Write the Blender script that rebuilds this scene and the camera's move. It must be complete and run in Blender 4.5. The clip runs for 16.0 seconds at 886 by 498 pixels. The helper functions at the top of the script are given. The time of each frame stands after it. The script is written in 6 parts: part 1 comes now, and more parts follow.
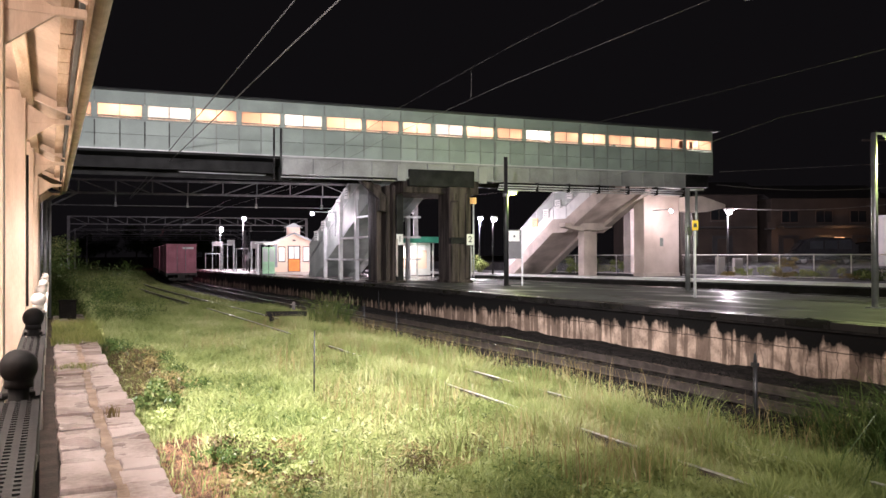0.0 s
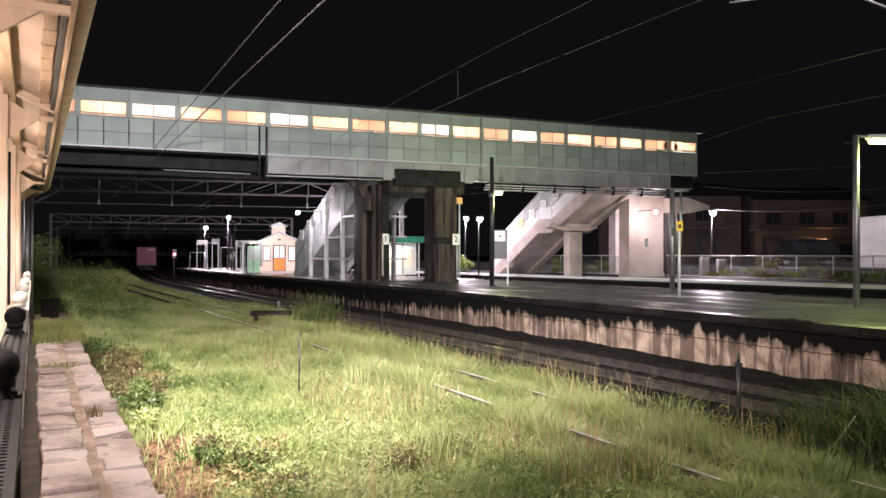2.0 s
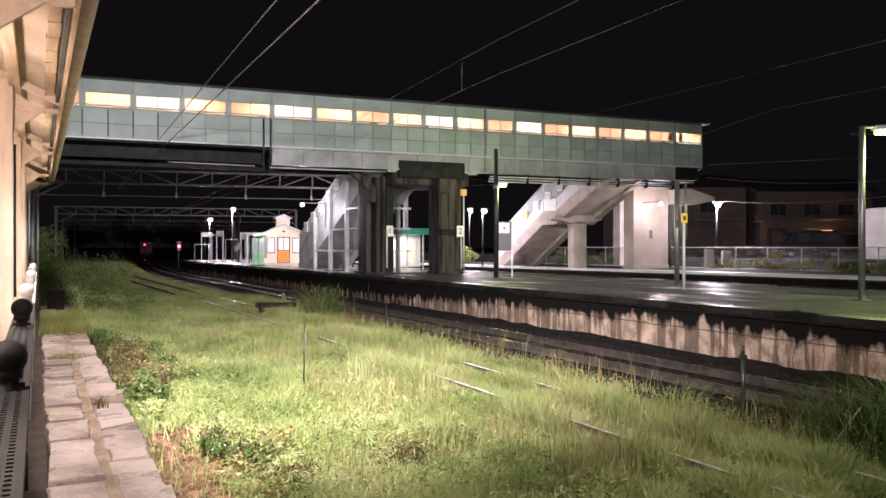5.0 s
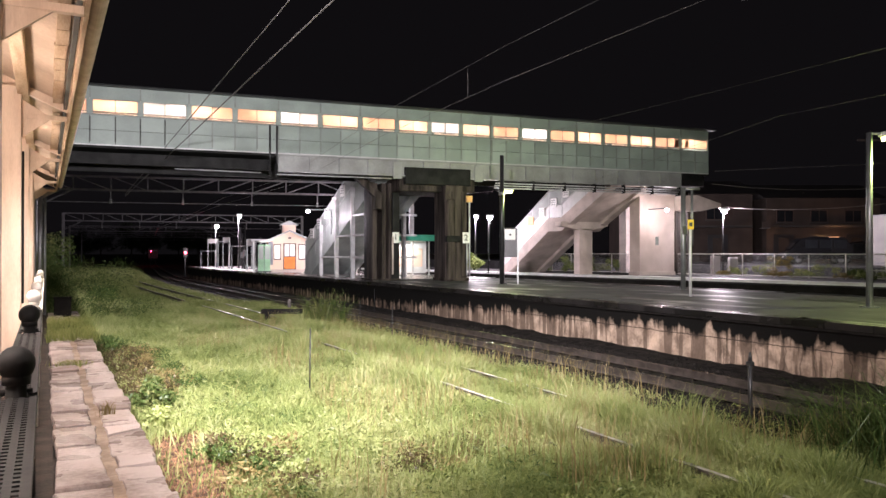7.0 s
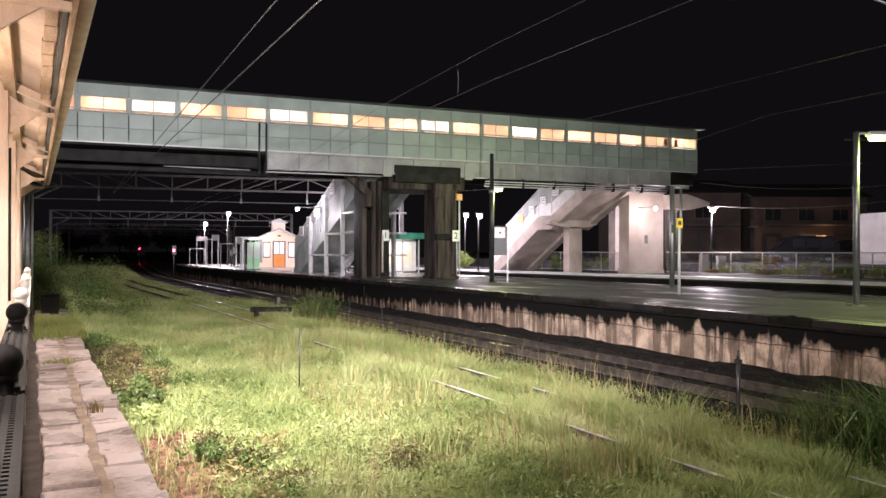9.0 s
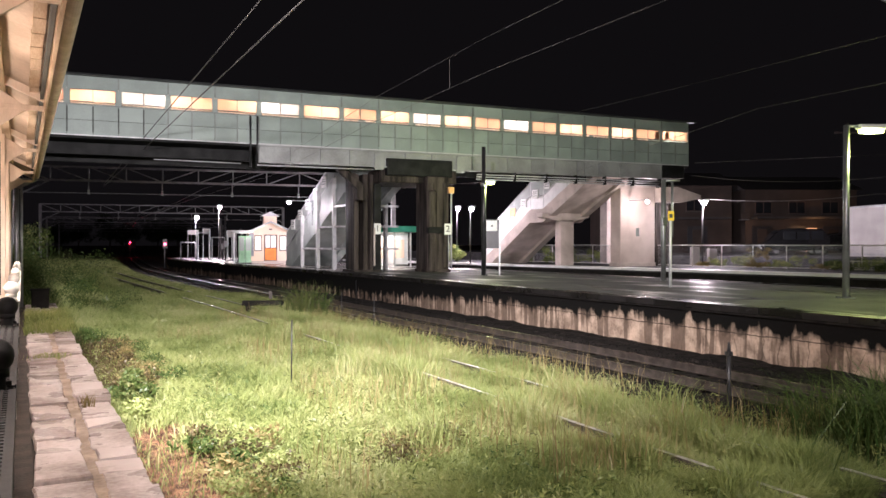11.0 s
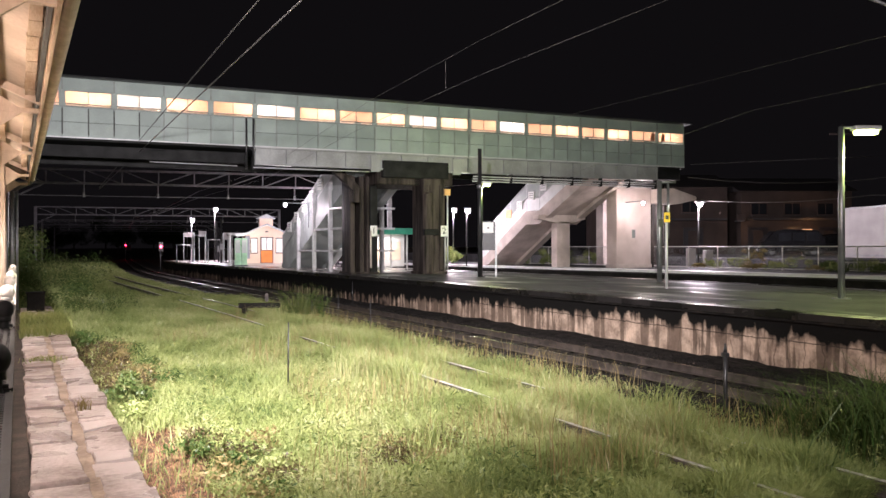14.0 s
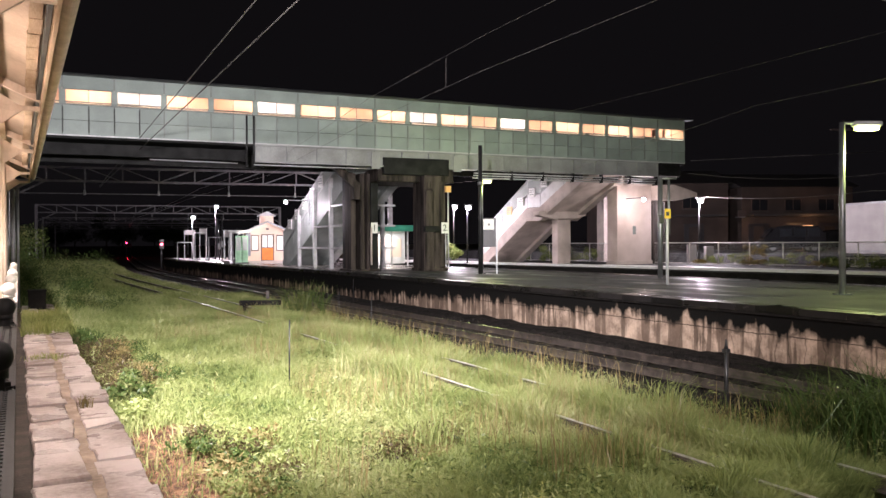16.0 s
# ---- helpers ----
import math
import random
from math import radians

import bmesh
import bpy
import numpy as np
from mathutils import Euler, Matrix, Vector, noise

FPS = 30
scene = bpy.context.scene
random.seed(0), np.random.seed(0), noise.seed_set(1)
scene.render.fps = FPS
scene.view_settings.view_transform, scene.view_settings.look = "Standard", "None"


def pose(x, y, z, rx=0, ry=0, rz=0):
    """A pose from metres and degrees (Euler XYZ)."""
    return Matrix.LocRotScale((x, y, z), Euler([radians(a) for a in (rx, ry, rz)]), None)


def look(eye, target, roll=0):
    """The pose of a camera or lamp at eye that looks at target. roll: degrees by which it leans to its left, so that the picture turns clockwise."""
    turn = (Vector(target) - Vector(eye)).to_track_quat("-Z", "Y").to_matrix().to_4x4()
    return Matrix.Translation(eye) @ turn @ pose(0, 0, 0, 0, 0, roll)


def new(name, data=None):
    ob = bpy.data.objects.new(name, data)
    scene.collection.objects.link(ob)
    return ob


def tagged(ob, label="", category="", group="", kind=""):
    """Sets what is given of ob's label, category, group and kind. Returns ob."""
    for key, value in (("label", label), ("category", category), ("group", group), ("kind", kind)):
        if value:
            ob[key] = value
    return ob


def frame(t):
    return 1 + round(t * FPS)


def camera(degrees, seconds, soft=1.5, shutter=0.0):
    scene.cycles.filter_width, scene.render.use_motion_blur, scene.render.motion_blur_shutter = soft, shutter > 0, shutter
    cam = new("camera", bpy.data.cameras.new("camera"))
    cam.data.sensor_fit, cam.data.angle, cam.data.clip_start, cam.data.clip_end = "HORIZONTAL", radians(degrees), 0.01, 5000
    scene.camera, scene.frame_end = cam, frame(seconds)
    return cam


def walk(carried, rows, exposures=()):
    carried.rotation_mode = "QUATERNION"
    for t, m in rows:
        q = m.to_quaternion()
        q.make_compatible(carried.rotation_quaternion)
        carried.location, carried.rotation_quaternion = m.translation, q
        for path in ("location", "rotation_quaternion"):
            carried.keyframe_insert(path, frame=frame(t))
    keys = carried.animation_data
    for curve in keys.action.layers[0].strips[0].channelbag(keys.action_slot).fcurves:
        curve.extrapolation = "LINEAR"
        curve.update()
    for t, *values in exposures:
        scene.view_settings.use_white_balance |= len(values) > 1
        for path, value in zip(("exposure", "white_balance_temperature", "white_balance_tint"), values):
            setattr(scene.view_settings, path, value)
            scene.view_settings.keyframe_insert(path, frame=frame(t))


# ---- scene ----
EYE = (0.0, 0.0, 2.53)
cam = camera(59.56, 16.0)
TURNS = [
    (0.0, 90.429, 0.195, -26.379), (0.5, 90.664, 0.088, -26.727), (1.0, 90.721, 0.029, -27.169),
    (1.5, 90.629, 0.017, -27.371), (2.0, 90.41, -0.034, -27.433), (2.5, 90.166, -0.087, -27.419),
    (3.0, 89.927, -0.063, -27.372), (3.5, 89.756, -0.088, -27.381), (4.0, 89.708, -0.076, -27.359),
    (6.5, 90.168, 0.03, -26.712), (7.0, 90.293, 0.0, -26.7), (7.5, 90.421, -0.021, -26.694),
    (8.0, 90.442, -0.051, -26.762), (8.5, 90.379, -0.067, -26.998), (9.0, 90.148, -0.094, -27.456),
    (11.5, 89.638, 0.008, -28.082), (12.0, 89.697, 0.025, -28.126), (12.5, 89.764, 0.073, -28.185),
    (13.0, 89.8, 0.085, -28.229), (13.5, 89.793, 0.124, -28.279), (14.0, 89.792, 0.141, -28.33),
    (14.5, 89.745, 0.19, -28.364), (15.0, 89.709, 0.2, -28.339), (15.5, 89.624, 0.235, -28.309),
    (16.0, 89.561, 0.294, -28.283)]
walk(cam, [(t, pose(EYE[0] + 0.010 - 0.0014 * t, EYE[1], EYE[2], a, b, c)) for t, a, b, c in TURNS])

# ---- night sky and exposure ----
world = bpy.data.worlds.new("night")
scene.world = world
world.use_nodes = True
world.node_tree.nodes["Background"].inputs[0].default_value = (0.97, 0.84, 1.0, 1)
world.node_tree.nodes["Background"].inputs[1].default_value = 0.0021
scene.view_settings.exposure = 1.2


def lamp(name, kind, place, watts, colour, size=0.3, size_y=None, aim=None, spot=None):
    data = bpy.data.lights.new(name, kind)
    data.energy, data.color = watts, colour
    ob = new(name, data)
    if kind == "AREA":
        data.shape, data.size, data.size_y = "RECTANGLE", size, size_y or size
    else:
        data.shadow_soft_size = size
    if spot:
        data.spot_size, data.spot_blend = radians(spot), 1.0
    ob.matrix_world = look(place, aim) if aim else pose(*place)
    return ob


COOL = (1.0, 0.87, 0.97)
WARM = (1.0, 0.85, 0.77)
LIME = (0.86, 1.0, 0.35)
# fluorescent tubes under the eave of the near building
for ty in (-5.4, -1.2, 3.0, 7.2, 11.4, 15.6):
    lamp("eave_light", "POINT", (-0.85, ty, 3.3), 46 if ty < 10 else 42, (1.0, 0.80, 0.68), 0.16)
    # added fill without a fixture, for paving the tubes alone leave too dark
    lamp("paving_fill", "AREA", (-0.45, ty, 3.4), 36 if ty < 10 else 30, WARM, 0.2, 2.0, (0.5, ty, 1.2))
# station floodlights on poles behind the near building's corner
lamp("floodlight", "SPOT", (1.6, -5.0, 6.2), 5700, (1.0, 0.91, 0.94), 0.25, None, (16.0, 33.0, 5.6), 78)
# floodlight over the roof that lights the field
lamp("floodlight", "SPOT", (-0.3, 4.6, 7.2), 13300, (1.0, 0.93, 0.98), 0.2, None, (4.0, 19.6, 0.0), 100)
# platform lamps: place, watts, colour; the last is an added fill out of view
POST_LIGHTS = [((13.4, 73.0, 5.05), 1000, COOL), ((15.01, 70.79, 5.95), 1500, COOL), ((29.35, 52.6, 5.4), 1500, COOL),
               ((25.8, 44.4, 4.95), 220, COOL), ((12.75, 42.2, 4.9), 120, COOL), ((17.5, 28.5, 5.2), 130, LIME),
               ((18.3, 11.9, 5.36), 330, LIME), ((37.1, 35.0, 5.2), 1500, COOL), ((31.6, 34.1, 5.1), 85, (1.0, 0.86, 0.85)),
               ((17.9, 47.6, 4.7), 900, COOL)]
for place, watts, colour in POST_LIGHTS:
    lamp("post_light", "POINT", (place[0], place[1], place[2] - 0.34), watts, colour, 0.1)


# ---- materials ----
def rgb(c):
    return (c[0], c[1], c[2], 1.0)


def material(name, colour, second=None, rough=0.7, metal=0.0, scale=3.0, bump=0.2, fine=40.0, stretch=(1, 1, 1), island=False, each=False, coat=0.0):
    """Two scales of noise between two colours, with relief."""
    m = bpy.data.materials.new(name)
    m.use_nodes = True
    n, l = m.node_tree.nodes, m.node_tree.links
    b = n["Principled BSDF"]
    second = second or tuple(c * 0.6 for c in colour)
    co = n.new("ShaderNodeTexCoord")
    mp = n.new("ShaderNodeMapping")
    mp.inputs["Scale"].default_value = stretch
    l.new(co.outputs["Object"], mp.inputs[0])
    big, small = n.new("ShaderNodeTexNoise"), n.new("ShaderNodeTexNoise")
    big.inputs["Scale"].default_value, small.inputs["Scale"].default_value = scale, fine
    big.inputs["Detail"].default_value, small.inputs["Detail"].default_value = 5, 4
    for q in (big, small):
        l.new(mp.outputs[0], q.inputs["Vector"])
    ramp = n.new("ShaderNodeValToRGB")
    ramp.color_ramp.elements[0].position, ramp.color_ramp.elements[1].position = 0.36, 0.66
    ramp.color_ramp.elements[0].color, ramp.color_ramp.elements[1].color = rgb(second), rgb(colour)
    add = n.new("ShaderNodeMath")
    add.operation = "MULTIPLY_ADD"
    add.inputs[1].default_value = 0.35
    l.new(small.outputs["Fac"], add.inputs[0])
    sub = n.new("ShaderNodeMath")
    sub.operation = "SUBTRACT"
    sub.inputs[1].default_value = 0.175
    l.new(big.outputs["Fac"], sub.inputs[0])
    l.new(sub.outputs[0], add.inputs[2])
    fac = add.outputs[0]
    if island or each:
        g = n.new("ShaderNodeNewGeometry" if island else "ShaderNodeObjectInfo")
        r = n.new("ShaderNodeMath")
        r.operation = "MULTIPLY_ADD"
        r.inputs[1].default_value = 0.34
        l.new(g.outputs["Random Per Island" if island else "Random"], r.inputs[0])
        s2 = n.new("ShaderNodeMath")
        s2.operation = "SUBTRACT"
        s2.inputs[1].default_value = 0.17
        l.new(fac, s2.inputs[0])
        l.new(s2.outputs[0], r.inputs[2])
        fac = r.outputs[0]
    l.new(fac, ramp.inputs[0])
    l.new(ramp.outputs[0], b.inputs["Base Color"])
    b.inputs["Roughness"].default_value, b.inputs["Metallic"].default_value = rough, metal
    b.inputs["Coat Weight"].default_value = coat
    if bump:
        bp = n.new("ShaderNodeBump")
        bp.inputs["Strength"].default_value, bp.inputs["Distance"].default_value = bump, 0.01
        l.new(small.outputs["Fac"], bp.inputs["Height"])
        l.new(bp.outputs[0], b.inputs["Normal"])
    return m


def glow(name, colour, strength):
    m = bpy.data.materials.new(name)
    m.use_nodes = True
    b = m.node_tree.nodes["Principled BSDF"]
    b.inputs["Base Color"].default_value = rgb((0.8, 0.8, 0.8))
    b.inputs["Emission Color"].default_value, b.inputs["Emission Strength"].default_value = rgb(colour), strength
    return m


def leafy(name, a, b, c):
    """Leaf and blade: diffuse with light passing through, each blade of its own tone."""
    m = bpy.data.materials.new(name)
    m.use_nodes = True
    n, l = m.node_tree.nodes, m.node_tree.links
    n.remove(n["Principled BSDF"])
    g, ramp = n.new("ShaderNodeNewGeometry"), n.new("ShaderNodeValToRGB")
    co, nz, ad = n.new("ShaderNodeTexCoord"), n.new("ShaderNodeTexNoise"), n.new("ShaderNodeMath")
    nz.inputs["Scale"].default_value = 0.55
    nz.inputs["Detail"].default_value = 4
    l.new(co.outputs["Object"], nz.inputs["Vector"])
    ad.operation = "MULTIPLY_ADD"
    ad.inputs[1].default_value = 0.45
    l.new(g.outputs["Random Per Island"], ad.inputs[0])
    mm = n.new("ShaderNodeMath")
    mm.operation = "MULTIPLY_ADD"
    mm.inputs[1].default_value, mm.inputs[2].default_value = 1.6, -0.5
    l.new(nz.outputs["Fac"], mm.inputs[0])
    l.new(mm.outputs[0], ad.inputs[2])
    l.new(ad.outputs[0], ramp.inputs[0])
    e = ramp.color_ramp.elements
    e[0].color, e[1].color = rgb(a), rgb(c)
    e[0].position, e[1].position = 0.15, 0.95
    mid = e.new(0.55)
    mid.color = rgb(b)
    d, t, mix, gl, mx2 = (n.new("ShaderNode" + k) for k in ("BsdfDiffuse", "BsdfTranslucent", "MixShader", "BsdfGlossy", "MixShader"))
    for q in (d, t):
        l.new(ramp.outputs[0], q.inputs[0])
    mix.inputs[0].default_value = 0.3
    l.new(d.outputs[0], mix.inputs[1])
    l.new(t.outputs[0], mix.inputs[2])
    gl.inputs["Roughness"].default_value = 0.4
    gl.inputs["Color"].default_value = (0.8, 0.8, 0.8, 1)
    mx2.inputs[0].default_value = 0.02
    l.new(mix.outputs[0], mx2.inputs[1])
    l.new(gl.outputs[0], mx2.inputs[2])
    l.new(mx2.outputs[0], n["Material Output"].inputs[0])
    return m


def pane_glass(name, tint=(1, 1, 1), clear=0.9):
    m = bpy.data.materials.new(name)
    m.use_nodes = True
    n, l = m.node_tree.nodes, m.node_tree.links
    n.remove(n["Principled BSDF"])
    t, g, x = n.new("ShaderNodeBsdfTransparent"), n.new("ShaderNodeBsdfGlossy"), n.new("ShaderNodeMixShader")
    t.inputs[0].default_value = rgb(tint)
    g.inputs["Roughness"].default_value = 0.08
    x.inputs[0].default_value = 1 - clear
    l.new(t.outputs[0], x.inputs[1])
    l.new(g.outputs[0], x.inputs[2])
    l.new(x.outputs[0], n["Material Output"].inputs[0])
    return m


def frosted(name, tint):
    """Milky glass: light from inside spreads through it."""
    m = pane_glass(name, tint, 0.94)
    n, l = m.node_tree.nodes, m.node_tree.links
    t, x = n.new("ShaderNodeBsdfTranslucent"), n.new("ShaderNodeMixShader")
    t.inputs[0].default_value = rgb(tint)
    x.inputs[0].default_value = 0.62
    l.new(n["Material Output"].inputs[0].links[0].from_socket, x.inputs[1])
    l.new(t.outputs[0], x.inputs[2])
    l.new(x.outputs[0], n["Material Output"].inputs[0])
    return m


def stained_wall(name):
    """Old platform wall: tan concrete, black moss running down in streaks from the coping."""
    m = material(name, (0.58, 0.44, 0.335), (0.25, 0.185, 0.14), 0.85, 0, 2.4, 0.7, 16)
    n, l = m.node_tree.nodes, m.node_tree.links
    b = n["Principled BSDF"]
    base = b.inputs["Base Color"].links[0].from_socket
    co, sep = n.new("ShaderNodeTexCoord"), n.new("ShaderNodeSeparateXYZ")
    l.new(co.outputs["Object"], sep.inputs[0])
    mp = n.new("ShaderNodeMapping")
    mp.inputs["Scale"].default_value = (0.0, 1.5, 0.22)
    l.new(co.outputs["Object"], mp.inputs[0])
    st = n.new("ShaderNodeTexNoise")
    st.inputs["Scale"].default_value, st.inputs["Detail"].default_value = 1.0, 3
    st.inputs["Roughness"].default_value = 0.65
    l.new(mp.outputs[0], st.inputs["Vector"])
    wide = n.new("ShaderNodeTexNoise")
    wide.inputs["Scale"].default_value = 0.16
    l.new(co.outputs["Object"], wide.inputs["Vector"])
    # a ragged black band under the coping, and separate streaks below it
    def ranged(socket, a, b, c, d):
        q = n.new("ShaderNodeMapRange")
        for k, v in zip(("From Min", "From Max", "To Min", "To Max"), (a, b, c, d)):
            q.inputs[k].default_value = v
        l.new(socket, q.inputs["Value"])
        return q.outputs[0]

    def maths(op, u, v):
        q = n.new("ShaderNodeMath")
        q.operation = op
        for k, w in enumerate((u, v)):
            if isinstance(w, float):
                q.inputs[k].default_value = w
            else:
                l.new(w, q.inputs[k])
        return q.outputs[0]

    mp2 = n.new("ShaderNodeMapping")
    mp2.inputs["Scale"].default_value, mp2.inputs["Location"].default_value = (0.0, 4.6, 0.3), (0, 3.7, 1.3)
    l.new(co.outputs["Object"], mp2.inputs[0])
    st2 = n.new("ShaderNodeTexNoise")
    st2.inputs["Scale"].default_value, st2.inputs["Detail"].default_value = 1.0, 6
    l.new(mp2.outputs[0], st2.inputs["Vector"])
    # the black band and the streaks spread from y = 15 to 32
    along = ranged(sep.outputs[1], 15.0, 32.0, -0.02, 0.46)
    blot = n.new("ShaderNodeTexNoise")
    blot.inputs["Scale"].default_value, blot.inputs["Detail"].default_value = 3.2, 5
    l.new(co.outputs["Object"], blot.inputs["Vector"])
    swing = maths("ADD", maths("MULTIPLY", maths("SUBTRACT", st.outputs["Fac"], 0.5), 1.15), maths("ADD", maths("MULTIPLY", maths("SUBTRACT", st2.outputs["Fac"], 0.5), 0.9), maths("MULTIPLY", maths("SUBTRACT", blot.outputs["Fac"], 0.5), 0.9)))
    drift = maths("MULTIPLY", maths("SUBTRACT", wide.outputs["Fac"], 0.5), 0.8)
    band = maths("ADD", maths("ADD", ranged(sep.outputs[2], 0.35, 1.0, 0.0, 1.0), swing), maths("ADD", along, drift))
    band = ranged(band, 0.36, 0.66, 0.0, 1.0)
    streak = maths("ADD", st2.outputs["Fac"], maths("MULTIPLY", along, 0.25))
    streak = ranged(streak, 0.48, 0.53, 0.0, 0.8)
    brown = n.new("ShaderNodeMix")
    brown.data_type = "RGBA"
    l.new(streak, brown.inputs["Factor"])
    l.new(base, brown.inputs["A"])
    brown.inputs["B"].default_value = (0.11, 0.078, 0.058, 1)
    # one level joint between the two lifts of concrete
    lift = maths("ADD", sep.outputs[2], maths("MULTIPLY", blot.outputs["Fac"], 0.07))
    joint = maths("COMPARE", lift, 0.66)
    joint.node.inputs[2].default_value = 0.012
    ramp = n.new("ShaderNodeMath")
    ramp.operation, ramp.use_clamp = "MAXIMUM", True
    l.new(band, ramp.inputs[0])
    # upright cracks, broken by short cross cracks
    cm = n.new("ShaderNodeMapping")
    cm.inputs["Scale"].default_value = (0.0, 2.2, 0.5)
    bent = n.new("ShaderNodeVectorMath")
    bent.operation = "MULTIPLY_ADD"
    bent.inputs[1].default_value = (0.0, 0.22, 0.22)
    l.new(blot.outputs["Color"], bent.inputs[0])
    l.new(co.outputs["Object"], bent.inputs[2])
    l.new(bent.outputs[0], cm.inputs[0])
    crack = n.new("ShaderNodeTexVoronoi")
    crack.feature = "DISTANCE_TO_EDGE"
    crack.inputs["Scale"].default_value = 1.0
    l.new(cm.outputs[0], crack.inputs["Vector"])
    split = maths("MULTIPLY", ranged(crack.outputs["Distance"], 0.008, 0.03, 1.0, 0.0), ranged(wide.outputs["Fac"], 0.42, 0.6, 0.0, 0.6))
    l.new(maths("MAXIMUM", maths("MULTIPLY", joint, 0.75), split), ramp.inputs[1])
    mix = n.new("ShaderNodeMix")
    mix.data_type = "RGBA"
    l.new(ramp.outputs[0], mix.inputs["Factor"])
    l.new(brown.outputs["Result"], mix.inputs["A"])
    mix.inputs["B"].default_value = (0.007, 0.0065, 0.006, 1)
    l.new(mix.outputs["Result"], b.inputs["Base Color"])
    return m


def ribbed(name, colour, second, axis, pitch, rough=0.5, metal=0.0):
    m = material(name, colour, second, rough, metal, 1.2, 0.0, 30)
    n, l = m.node_tree.nodes, m.node_tree.links
    co, w, bp = n.new("ShaderNodeTexCoord"), n.new("ShaderNodeTexWave"), n.new("ShaderNodeBump")
    w.bands_direction = axis
    w.inputs["Scale"].default_value = 0.314 / pitch
    l.new(co.outputs["Object"], w.inputs["Vector"])
    bp.inputs["Strength"].default_value, bp.inputs["Distance"].default_value = 0.8, 0.015
    l.new(w.outputs["Fac"], bp.inputs["Height"])
    l.new(bp.outputs[0], n["Principled BSDF"].inputs["Normal"])
    return m


